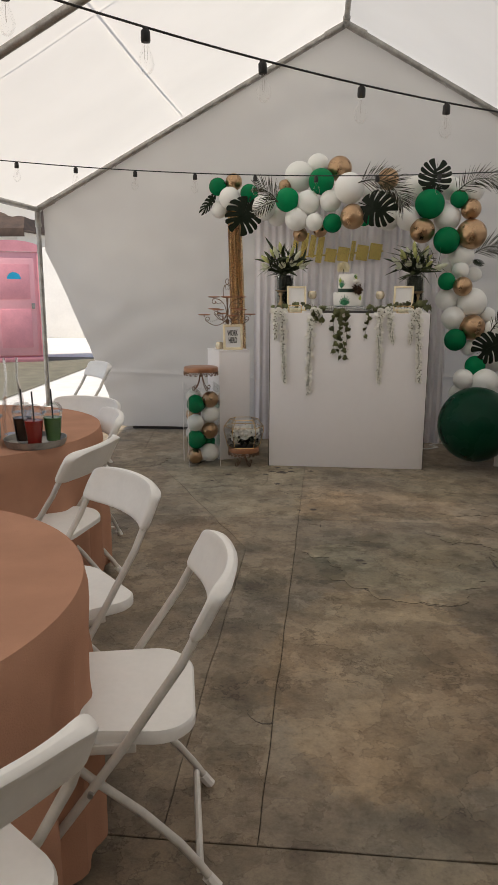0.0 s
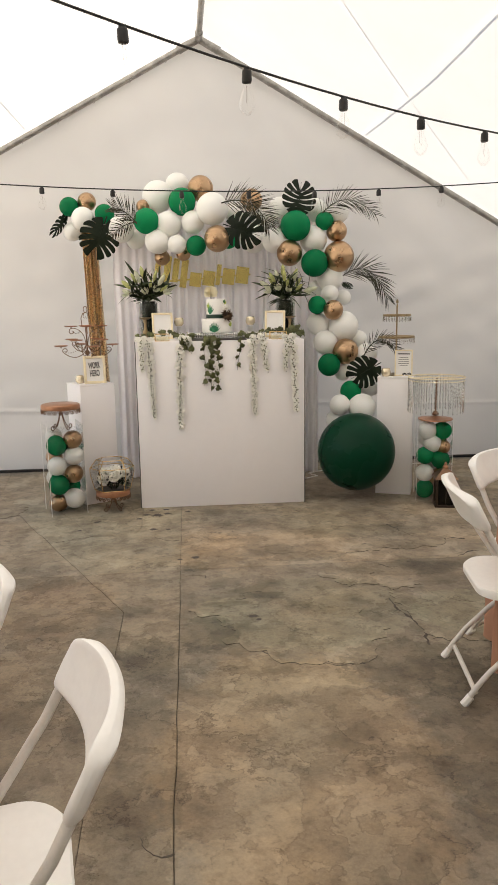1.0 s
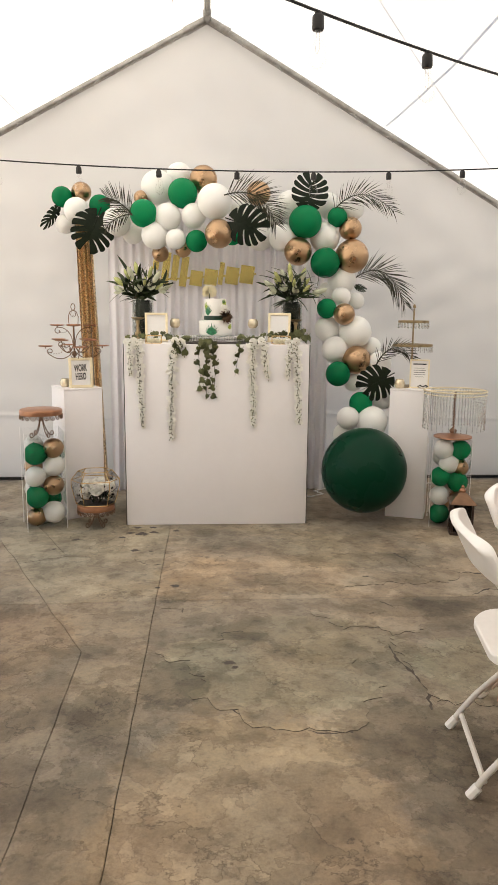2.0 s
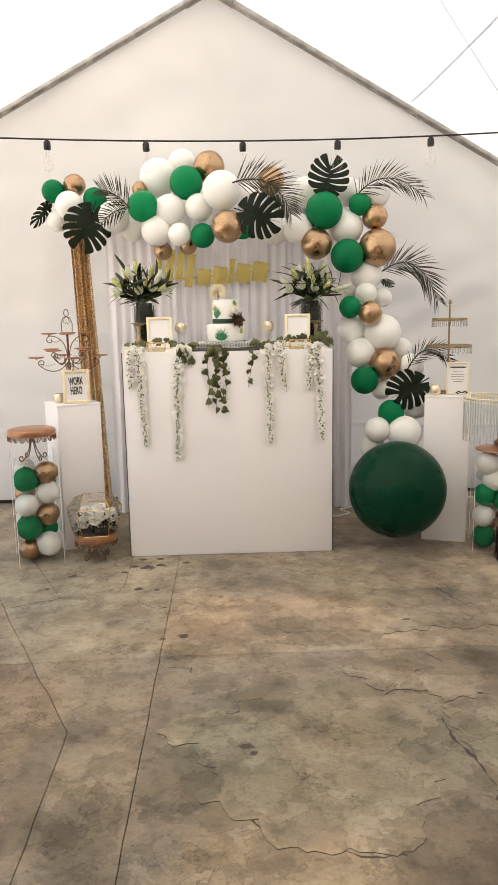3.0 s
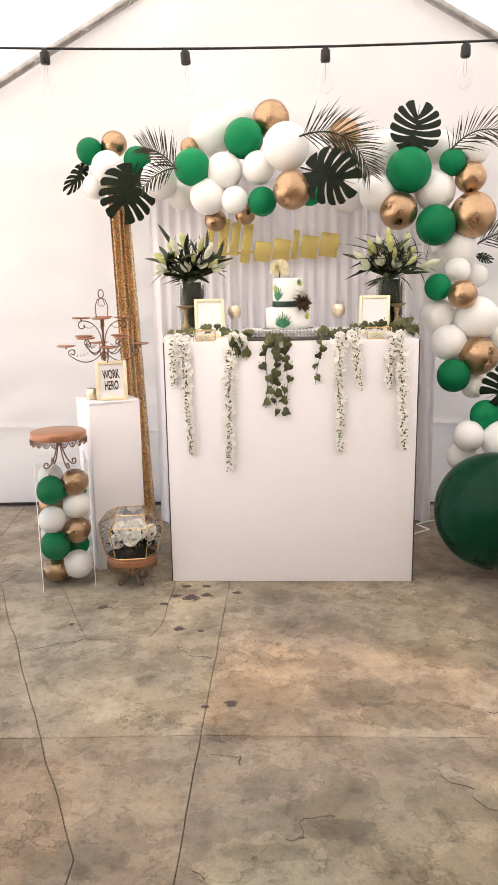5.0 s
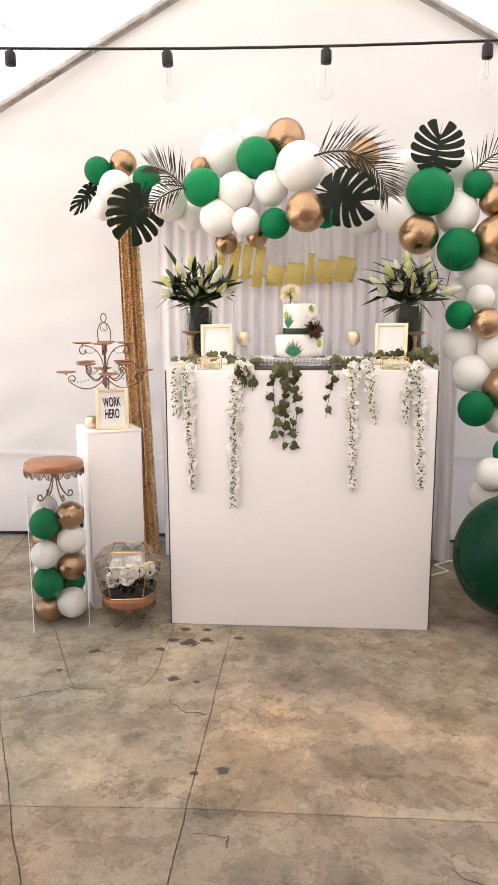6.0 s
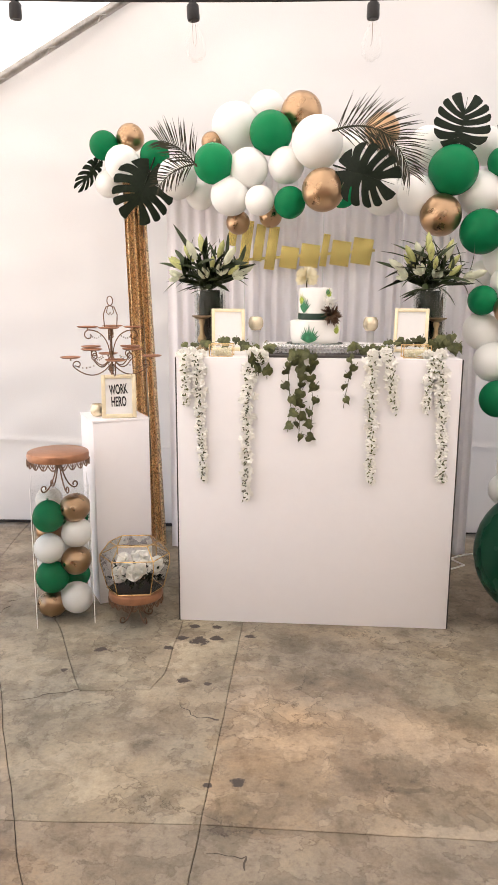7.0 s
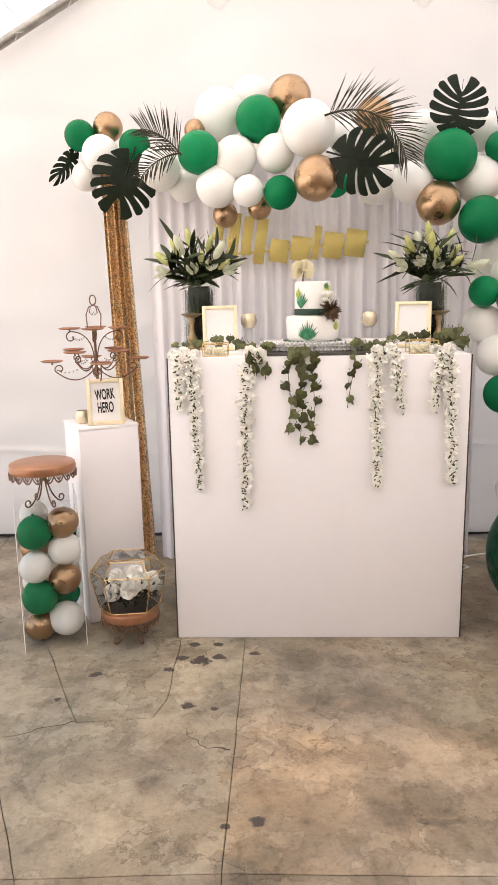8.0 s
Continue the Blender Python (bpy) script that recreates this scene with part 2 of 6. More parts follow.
    l.new(nz(4.5, 9, 0.68, 1.3, 0.6), hs.inputs[2])
    step = n.new("ShaderNodeMapRange")
    step.inputs["From Min"].default_value, step.inputs["From Max"].default_value = 0.484, 0.500
    step.inputs["To Max"].default_value = 0.22
    l.new(scab, step.inputs["Value"])
    lift = n.new("ShaderNodeMath")
    l.new(hs.outputs[0], lift.inputs[0])
    l.new(step.outputs[0], lift.inputs[1])
    bp = n.new("ShaderNodeBump")
    bp.inputs["Strength"].default_value, bp.inputs["Distance"].default_value = 0.6, 0.012
    l.new(lift.outputs[0], bp.inputs["Height"])
    l.new(bp.outputs[0], b.inputs["Normal"])
    l.new(b.outputs[0], out.inputs["Surface"])
    return m


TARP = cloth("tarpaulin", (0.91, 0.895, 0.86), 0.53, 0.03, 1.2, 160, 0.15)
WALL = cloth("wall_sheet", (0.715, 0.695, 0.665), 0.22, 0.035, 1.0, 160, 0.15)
SHEER = cloth("sheer_drape", (0.90, 0.87, 0.88), 0.22, 0.03, 6.0, 300, 0.2)
LINEN = cloth("terracotta_cloth", (0.49, 0.265, 0.178), 0.04, 0.10, 5.0, 260, 0.35)
STRAP = cloth("webbing", (0.95, 0.94, 0.92), 0.95, 0.02)
BOUNCE_WALL = plain("pale_bounce_wall", (0.60, 0.58, 0.54), 0.9, 0, 0.2, 3, 0.4)
STEEL = plain("galvanised_tube", (0.36, 0.345, 0.32), 0.42, 0.75, 0.3, 14, 0.2, 90)
# Back tone raised, front tones lowered: dimmer light towards the front put into colour.
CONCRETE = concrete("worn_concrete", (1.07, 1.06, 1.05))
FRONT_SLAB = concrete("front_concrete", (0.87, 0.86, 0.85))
DIM_SLAB = concrete("dimmed_concrete", (0.80, 0.79, 0.78))
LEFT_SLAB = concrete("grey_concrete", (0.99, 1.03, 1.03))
SKIN = concrete("worn_skin", (0.97, 0.97, 0.96))
SOIL_SHADE = plain("joint_dirt_shade", (0.085, 0.070, 0.055), 0.95, 0, 0.4, 12, 0.5)
GROUND = plain("pale_ground", (0.84, 0.82, 0.78), 0.9, 0, 0.15, 0.8, 0.4, 20)
WHITE_BOARD = plain("white_board", (0.88, 0.85, 0.84), 0.45, 0, 0.02, 2.0, 0.05, 30)
WHITE_PLASTIC = plain("white_plastic", (0.87, 0.85, 0.81), 0.38, 0, 0.05, 6.0, 0.03, 60)
WHITE_TUBE = plain("white_enamel_tube", (0.70, 0.67, 0.62), 0.35, 0, 0.10, 20.0, 0.1, 60)
BLACK = plain("black_rubber", (0.018, 0.017, 0.016), 0.5, 0, 0.3, 30, 0.2)
DARK_EDGE = plain("dark_board_edge", (0.05, 0.042, 0.038), 0.6, 0, 0.2, 20)
B_GREEN = plain("green_latex", (0.0, 0.20, 0.072), 0.24, 0, 0.03, 1.2, 0.0, 30, 0.0, rand=0.28, spec=0.09)
B_BIG = plain("dark_green_latex", (0.001, 0.034, 0.016), 0.28, 0, 0.04, 1.0, 0.0, 30, 0.0, spec=0.13)
B_WHITE = plain("white_latex", (0.87, 0.87, 0.825), 0.40, 0, 0.01, 1.2, 0.0, 30, 0.0, rand=0.03, sub=0.3)
B_GOLD = plain("chrome_gold_latex", (0.47, 0.305, 0.18), 0.29, 0.95, 0.04, 1.5, 0.0, 25, rand=0.10)
SEQUIN = sequin("gold_sequins", (0.70, 0.49, 0.30), 170)
GLITTER = sequin("gold_glitter", (0.80, 0.58, 0.20), 620)
GOLD = plain("brushed_gold", (0.75, 0.52, 0.24), 0.28, 1.0, 0.15, 25, 0.1)
OLD_GOLD = plain("antique_gold", (0.34, 0.25, 0.14), 0.42, 0.85, 0.35, 30, 0.25)
MERCURY = plain("mercury_glass", (0.80, 0.69, 0.50), 0.22, 0.55, 0.18, 40, 0.15, 90)
PALE_GOLD = plain("pale_gold_frame", (0.84, 0.73, 0.50), 0.4, 0.3, 0.12, 25, 0.15)
COPPER = plain("rose_copper", (0.43, 0.21, 0.12), 0.38, 0.75, 0.15, 25, 0.1)
BRONZE = plain("bronze_wire", (0.20, 0.115, 0.07), 0.4, 0.8, 0.25, 30, 0.1)
LEAF_DARK = plain("dark_leaf", (0.011, 0.018, 0.009), 0.5, 0, 0.35, 20, 0.15, 60, rand=0.25, spec=0.2)
LEAF_PALM = plain("palm_leaflet", (0.036, 0.034, 0.018), 0.5, 0, 0.35, 20, 0.1, 60, spec=0.25)
LEAF_IVY = plain("ivy_leaf", (0.085, 0.090, 0.036), 0.5, 0, 0.55, 40, 0.2, 90, rand=0.45, spec=0.25)
LEAF_LILY = plain("lily_leaf", (0.036, 0.050, 0.020), 0.45, 0, 0.4, 30, 0.15, 60, rand=0.35, spec=0.25)
BUD = plain("green_bud", (0.50, 0.52, 0.20), 0.45, 0, 0.25, 30, rand=0.15)
PETAL = cloth("white_petal", (0.97, 0.95, 0.89), 0.25, 0.03, 30, 200, 0.1)
LILY = cloth("lily_petal", (0.72, 0.74, 0.58), 0.25, 0.12, 30, 200, 0.1)
CREAM = cloth("cream_petal", (0.93, 0.87, 0.68), 0.3, 0.04, 30, 200, 0.1)
FROST = cloth("frosted_glass", (0.86, 0.85, 0.84), 0.6, 0.02)
CLEAR = glass("clear_acrylic", (0.985, 0.99, 0.99), 0.03, 0.79)
CRYSTAL = glass("crystal_bead", (0.90, 0.90, 0.88), 0.05, 0.45)
BULB_GLASS = glass("bulb_glass", (0.995, 0.993, 0.99), 0.05, 0.80, 0.14)
SMOKED = glass("smoked_glass", (0.20, 0.14, 0.10), 0.08, 0.78)
VASE_GLASS = glass("vase_glass", (0.97, 0.98, 0.97), 0.12, 0.79, 0.22)
CAKE = plain("fondant", (0.84, 0.82, 0.77), 0.5, 0, 0.02, 6, 0.05, 40, sub=0.1)
PAPER = plain("white_paper", (0.82, 0.80, 0.77), 0.8, 0, 0.03, 8)
INK = plain("black_ink", (0.02, 0.02, 0.02), 0.7)
PAINT_GREEN = plain("painted_green", (0.02, 0.17, 0.075), 0.5, 0, 0.5, 60)
PAINT_LIME = plain("painted_lime", (0.38, 0.46, 0.08), 0.5, 0, 0.4, 60)
RIBBON = plain("green_ribbon", (0.008, 0.035, 0.02), 0.35, 0, 0.15, 20)
BROWN_PETAL = plain("brown_petal", (0.12, 0.065, 0.035), 0.6, 0, 0.4, 50, 0.2, rand=0.2)
PINK = plain("pink_plastic", (0.96, 0.47, 0.52), 0.45, 0, 0.08, 3, 0.1, 30)
PINK_DARK = plain("deep_pink_plastic", (0.94, 0.39, 0.45), 0.5, 0, 0.1, 4)
BLUE = plain("blue_emblem", (0.01, 0.48, 0.78), 0.5)
RED_DRINK = plain("red_drink", (0.30, 0.025, 0.018), 0.2, 0, 0.2, 20)
GREEN_DRINK = plain("green_drink", (0.10, 0.22, 0.08), 0.2, 0, 0.2, 20)
COLA = plain("dark_drink", (0.035, 0.018, 0.012), 0.2, 0, 0.2, 20)
ROOF_BROWN = plain("brown_roofing", (0.09, 0.06, 0.045), 0.8, 0, 0.4, 3, 0.5)
STUCCO = plain("pale_stucco", (0.84, 0.82, 0.78), 0.9, 0, 0.06, 2, 0.4, 50)
OLIVE = plain("olive_block", (0.20, 0.19, 0.14), 0.9, 0, 0.25, 4, 0.5)
LANTERN = plain("dark_brown_metal", (0.06, 0.038, 0.028), 0.45, 0.5, 0.3, 20, 0.2)
GREY_BIN = plain("blue_grey_plastic", (0.10, 0.115, 0.14), 0.4, 0, 0.2, 8)


# ---- mesh helpers ----
class Shape:
    """Collects vertices and faces of one mesh."""

    def __init__(self):
        self.v, self.f = [], []

    def add(self, verts, faces, m=None):
        o = len(self.v)
        self.v += [tuple(m @ Vector(p)) if m else tuple(p) for p in verts]
        self.f += [tuple(i + o for i in f) for f in faces]
        return self

    def box(self, size, at=(0, 0, 0), bevel=0.004, m=None):
        """A box with chamfered edges."""
        h = [s / 2 for s in size]
        bevel = min(bevel, min(h) * 0.6)
        bm = bmesh.new()
        bmesh.ops.create_cube(bm, size=1)
        for v in bm.verts:
            v.co = Vector((v.co.x * size[0], v.co.y * size[1], v.co.z * size[2]))
        if bevel > 0:
            bmesh.ops.bevel(bm, geom=bm.edges[:], offset=bevel, segments=2, affect="EDGES", profile=0.5)
        bm.verts.index_update()
        t = Matrix.Translation(at)
        self.add([v.co[:] for v in bm.verts], [[v.index for v in f.verts] for f in bm.faces], (m @ t) if m else t)
        bm.free()
        return self

    def tube(self, pts, r, seg=8, caps=True):
        """A round bar along pts; r is one radius or one for each point."""
        pts = [Vector(p) for p in pts]
        rs = r if isinstance(r, (list, tuple)) else [r] * len(pts)
        up = None
        o = len(self.v)
        for i, p in enumerate(pts):
            d = (pts[min(i + 1, len(pts) - 1)] - pts[max(i - 1, 0)]).normalized()
            if up is None:
                up = d.orthogonal().normalized()
            up = (up - d * up.dot(d))
            up = up.normalized() if up.length > 1e-6 else d.orthogonal().normalized()
            side = d.cross(up)
            for k in range(seg):
                a = 2 * math.pi * k / seg
                self.v.append(tuple(p + (up * math.cos(a) + side * math.sin(a)) * rs[i]))
        for i in range(len(pts) - 1):
            for k in range(seg):
                a, b = o + i * seg + k, o + i * seg + (k + 1) % seg
                self.f.append((a, b, b + seg, a + seg))
        if caps:
            self.f.append(tuple(o + k for k in range(seg))[::-1])
            self.f.append(tuple(o + (len(pts) - 1) * seg + k for k in range(seg)))
        return self

    def lathe(self, prof, at=(0, 0, 0), seg=32, m=None):
        """Turns a profile of (radius, height) round z."""
        verts, faces = [], []
        for r, z in prof:
            for k in range(seg):
                a = 2 * math.pi * k / seg
                verts.append((r * math.cos(a) + at[0], r * math.sin(a) + at[1], z + at[2]))
        for i in range(len(prof) - 1):
            for k in range(seg):
                a, b = i * seg + k, i * seg + (k + 1) % seg
                faces.append((a, b, b + seg, a + seg))
        if prof[0][0] > 1e-5:
            faces.append(tuple(range(seg))[::-1])
        if prof[-1][0] > 1e-5:
            faces.append(tuple((len(prof) - 1) * seg + k for k in range(seg)))
        return self.add(verts, faces, m)

    def grid(self, nu, nv, fn, m=None):
        verts = [fn(i / nu, j / nv) for j in range(nv + 1) for i in range(nu + 1)]
        faces = [(j * (nu + 1) + i, j * (nu + 1) + i + 1, (j + 1) * (nu + 1) + i + 1, (j + 1) * (nu + 1) + i)
                 for j in range(nv) for i in range(nu)]
        return self.add(verts, faces, m)

    def mesh(self, name, mat, smooth=True, angle=40):
        me = bpy.data.meshes.new(name)
        me.from_pydata(self.v, [], self.f)
        me.materials.append(mat)
        if smooth:
            me.shade_smooth()
            me.set_sharp_from_angle(angle=radians(angle))
        me.update()
        return me


def thing(name, label, category, at=(0, 0, 0), turn=0.0, group="", kind=""):
    ob = new(name)
    ob.matrix_basis = pose(*at, 0, 0, turn)
    ob.empty_display_size = 0.1
    return tagged(ob, label, category, group, kind)


def part(name, shape, mat, parent, label="", m=None, smooth=True):
    me = shape if isinstance(shape, bpy.types.Mesh) else shape.mesh(name, mat, smooth)
    ob = new(name, me)
    ob.parent = parent
    if m is not None:
        ob.matrix_basis = m
    if label:
        tagged(ob, label)
    return ob


def solid(name, shape, mat, label, category="", group="", kind="", m=None, smooth=True):
    ob = new(name, shape if isinstance(shape, bpy.types.Mesh) else shape.mesh(name, mat, smooth))
    if m is not None:
        ob.matrix_basis = m
    return tagged(ob, label, category, group, kind)


def wob(x, y=0.0, z=0.0, s=1.0):
    return noise.noise(Vector((x * s, y * s, z * s)))


def arc(p0, p1, p2, k=10):
    """Points of a bow from p0 to p2, drawn towards p1."""
    p0, p1, p2 = Vector(p0), Vector(p1), Vector(p2)
    return [p0 * (1 - t) ** 2 + p1 * 2 * t * (1 - t) + p2 * t * t for t in [i / k for i in range(k + 1)]]


# ---- the tent ----
RIDGE_X, RIDGE_Z, EAVE_Z, HALF, BACK, FRONT = -0.06, 3.635, 2.12, 2.84, 1.30, -6.5
SLOPE, SLOPE_E = (RIDGE_Z - EAVE_Z) / HALF, 0.556
XL, XR = RIDGE_X - HALF, RIDGE_X + HALF


def roof_z(x):
    return RIDGE_Z - (SLOPE if x < RIDGE_X else SLOPE_E) * abs(x - RIDGE_X)


def roof_sheet(side):
    def fn(u, v):
        x, y = RIDGE_X + side * HALF * u * 1.02, FRONT + (BACK + 0.12 - FRONT) * v
        sag = 0.025 * math.sin(math.pi * u) * (0.4 + abs(math.sin(math.pi * (y - BACK) / 2.95)))
        return (x, y, roof_z(x) + 0.055 - sag + 0.006 * wob(x, y, 3, 2.5))
    s = Shape().grid(24, 90, fn)
    s.grid(2, 90, lambda u, v: (RIDGE_X + side * (HALF * 1.02 + 0.01 * wob(v * 40, 1)), FRONT + (BACK + 0.12 - FRONT) * v,
                                roof_z(RIDGE_X + side * HALF) + 0.03 - u * (0.13 + 0.03 * wob(v * 30, side))))
    return s


def sheet_wall(x0, x1, nu, nv, fn_top, fn_left=None):
    """A hanging end sheet in the plane of the back, with slack folds."""
    def fn(u, v):
        x = x0 + (x1 - x0) * u
        z = 0.04 + (fn_top(x) - 0.04) * v
        if fn_left:
            lo = fn_left(z)
            x = lo + (x1 - lo) * u
            z = 0.04 + (fn_top(x) - 0.04) * v
        slack = 0.5 + 0.5 * math.sin(x * 1.3 + 0.6)
        d = 0.038 * wob(x * 1.1 + z * 0.8, z * 1.2 - x * 0.45, 5) + 0.032 * slack * math.sin((z * 0.75 + x * 0.55) * 8 + 2.2 * wob(x, z, 9, 1.2)) * max(0, 1 - z / 2.6)
        d += 0.016 * wob(x * 3.4 + z * 2.4, z * 3.4 - x * 1.8, 2)
        # long slanting creases drawn towards the open corner
        d += 0.020 * max(0.0, wob(x * 0.9, z * 0.9, 21) + 0.25) * math.sin((z - 0.42 * x) * 21 + 3.0 * wob(x * 0.8, z * 1.6, 17)) * (1.0 if x < 0.3 else 0.5) * min(1.0, max(0.15, 1.0 - (z - 1.7) / 0.9))
        d -= 0.012 * math.exp(-((z - 0.56 - 0.02 * math.sin(x * 2)) / 0.016) ** 2)
        return (x, BACK + d, z)
    return Shape().grid(nu, nv, fn)


def pulled_edge(z):
    """The free edge of the back sheet at the open corner: drawn in towards the ground."""
    return XL + 0.04 + (max(0.0, 1.72 - z) ** 1.0) * 0.395


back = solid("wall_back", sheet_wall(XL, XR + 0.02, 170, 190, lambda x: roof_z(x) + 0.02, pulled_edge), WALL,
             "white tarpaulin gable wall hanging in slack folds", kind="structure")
for side, nm in ((-1, "roof_sheet_west"), (1, "roof_sheet_east")):
    solid(nm, roof_sheet(side), TARP, "white translucent tarpaulin roof over a tube frame", kind="structure")
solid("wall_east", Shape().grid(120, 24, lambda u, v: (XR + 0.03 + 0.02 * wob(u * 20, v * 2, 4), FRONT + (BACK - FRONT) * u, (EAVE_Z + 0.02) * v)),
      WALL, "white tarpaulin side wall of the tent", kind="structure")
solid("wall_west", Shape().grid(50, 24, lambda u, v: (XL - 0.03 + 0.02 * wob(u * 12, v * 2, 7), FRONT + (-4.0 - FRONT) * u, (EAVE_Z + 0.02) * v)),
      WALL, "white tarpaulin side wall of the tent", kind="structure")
# Unseen end wall, pale so that it bounces light onto the bar front.
solid("bounce_wall", Shape().box((6.6, 0.14, 4.0), (-0.06, FRONT - 0.1, 2.0), 0.01), BOUNCE_WALL, "unseen pale wall added at the tent end to bounce light", kind="structure")
# Dark strip behind the raised sheet stands for the shade under its foot.
solid("gap_shade_strip", Shape().box((5.0, 0.05, 0.07), (0.42, BACK + 0.085, 0.035), 0.008), DARK_EDGE, "dark strip standing for the shade in the gap under the tent wall", kind="structure")

# Dark strip painted for the shade inside an open slit of the sheet.
solid("slit_strip", Shape().box((0.012, 0.006, 0.95), (2.685, BACK - 0.06, 0.53), 0.002), DARK_EDGE, "dark strip standing for a shaded slit in the tent wall", kind="structure")

frame_thing = thing("tent_frame", "galvanised steel tube frame of the party tent", "tent frame")
TRUSSES = (BACK - 0.05, -1.66, -4.6)
part("ridge_tube", Shape().tube([(RIDGE_X, FRONT, RIDGE_Z - 0.01), (RIDGE_X, BACK, RIDGE_Z - 0.01)], 0.024, 12), STEEL, frame_thing)
for side in (-1, 1):
    ex = RIDGE_X + side * HALF
    EZ = roof_z(ex) - 0.012
    SL = SLOPE if side < 0 else SLOPE_E
    part("eave_tube", Shape().tube([(ex, FRONT, EZ), (ex, BACK, EZ)], 0.023, 10), STEEL, frame_thing)
    for y in TRUSSES:
        part("rafter", Shape().tube([(RIDGE_X, y, RIDGE_Z - 0.012), (ex, y, EZ)], 0.026, 12), STEEL, frame_thing)
        part("post", Shape().tube([(ex, y, 0), (ex, y, EZ)], 0.023, 10), STEEL, frame_thing)
        part("foot_plate", Shape().box((0.14, 0.14, 0.008), (ex, y, 0.004), 0.002), STEEL, frame_thing)
        part("elbow", Shape().tube([(ex - side * 0.16, y, EZ + 0.16 * SL), (ex, y, EZ), (ex, y, EZ - 0.16)], 0.031, 12), STEEL, frame_thing)
    # ties that lace the sheets to the gable rafter
    for k in range(9):
        u = 0.09 + k * 0.105
        x = RIDGE_X + side * HALF * u
        p = Vector((x, BACK - 0.05, roof_z(x) - 0.012))
        part("tie_knot", Shape().tube([p + Vector((0.034 * math.cos(a), 0.034 * math.sin(a) * 0.9, 0.034 * math.sin(a) * 0.5)) for a in [i * 0.7 for i in range(10)]], 0.004, 5)
             .tube([p + Vector((0, -0.03, -0.02)), p + Vector((0.02 * side, -0.035, -0.06))], 0.003, 5), STEEL, frame_thing)
for y in TRUSSES:
    part("ridge_joint", Shape().tube([(RIDGE_X - 0.17, y, RIDGE_Z - 0.012 - 0.17 * SLOPE), (RIDGE_X, y, RIDGE_Z - 0.012), (RIDGE_X + 0.17, y, RIDGE_Z - 0.012 - 0.17 * SLOPE)], 0.033, 12)
         .tube([(RIDGE_X, y - 0.15, RIDGE_Z - 0.012), (RIDGE_X, y + (0.0 if y > 1 else 0.15), RIDGE_Z - 0.012)], 0.032, 12), STEEL, frame_thing)
# lashing straps that cross over the outside of the roof
for side, (a, b) in ((-1, ((-1.51, -4.4), (-1.51, 1.25))), (-1, ((-2.6, -1.3), (-0.3, -1.38))), (1, ((1.345, -4.4), (1.345, 1.25))), (1, ((0.25, -1.1), (2.45, 1.2)))):
    d = Vector((b[0] - a[0], b[1] - a[1])).normalized() * 0.006
    solid("roof_strap", Shape().grid(8, 1, lambda u, v: (a[0] + (b[0] - a[0]) * u - d.y * (2 * v - 1), a[1] + (b[1] - a[1]) * u + d.x * (2 * v - 1), roof_z(a[0] + (b[0] - a[0]) * u - d.y * (2 * v - 1)) + 0.064)), STRAP,
          "white webbing strap over the outside of the tarpaulin roof", "strap", "roof straps")

# ---- ground and slabs ----
solid("ground", Shape().grid(8, 8, lambda u, v: (-400 + 800 * u, -400 + 800 * v, -0.03)), GROUND, "pale sunlit ground reaching to the horizon", kind="structure")
base_ob = solid("floor", Shape().box((8.6, 12.4, 0.02), (-0.3, -4.2, -0.018), 0), SOIL_SHADE, "old cracked concrete slab floor with open joints", kind="structure", smooth=False)


def rag(p, q, amp, step=0.06):
    """A broken edge from p to q, the same from whichever slab it is drawn."""
    p, q = Vector(p), Vector(q)
    if (p.x, p.y) > (q.x, q.y):
        return list(reversed(rag(q, p, amp, step)))
    k = max(1, int((q - p).length / step))
    d = (q - p).normalized()
    side = Vector((-d.y, d.x))
    return [p + (q - p) * (i / k) + side * (amp * 2 * noise.noise(Vector((p.x * 3 + i * 0.37, p.y * 3, 1.7))) if 0 < i < k else 0) for i in range(k + 1)]


def slab(edges, gap=0.0017, depth=0.03, mat=None, top=0.0, parent=None, name="slab"):
    """A slab between edges (corner, raggedness), shrunk by half a joint."""
    ring = []
    for (p, amp), (q, _) in zip(edges, edges[1:] + edges[:1]):
        ring += rag(p, q, amp)[:-1]
    bm = bmesh.new()
    f = bm.faces.new([bm.verts.new((v.x, v.y, top)) for v in ring])
    f.normal_update()
    if f.normal.z < 0:
        f.normal_flip()
    r = bmesh.ops.inset_region(bm, faces=[f], thickness=gap, use_boundary=True, use_even_offset=False)
    bmesh.ops.delete(bm, geom=r["faces"], context="FACES")
    f = bm.faces[:][0]
    r = bmesh.ops.inset_region(bm, faces=[f], thickness=0.002, use_boundary=True, use_even_offset=False)
    for v in {v for g in r["faces"] for v in g.verts} - set(f.verts):
        v.co.z -= 0.0014
    e = [e for e in bm.edges if e.is_boundary]
    r = bmesh.ops.extrude_edge_only(bm, edges=e)
    for v in [g for g in r["geom"] if isinstance(g, bmesh.types.BMVert)]:
        v.co.z -= depth
    me = bpy.data.meshes.new(name)
    bm.to_mesh(me)
    bm.free()
    me.materials.append(mat or CONCRETE)
    ob = new(name, me)
    ob.parent = parent or base_ob
    return ob


JY, JY2 = -1.31, -4.04
K = (-0.610, -1.86)
E0, E1, E2, E3, E4, E5 = (-1.32, 0.2), (-1.10, -0.2), (-0.89, -0.637), (-0.624, -0.607), (-0.59, -0.49), (-0.595, 0.35)
D1, D2 = (-0.868, -1.335), (-1.30, -0.45)
FAR_X0, FAR_X1, FAR_Y0, FAR_Y1 = -3.6, 3.6, -10.0, 1.9
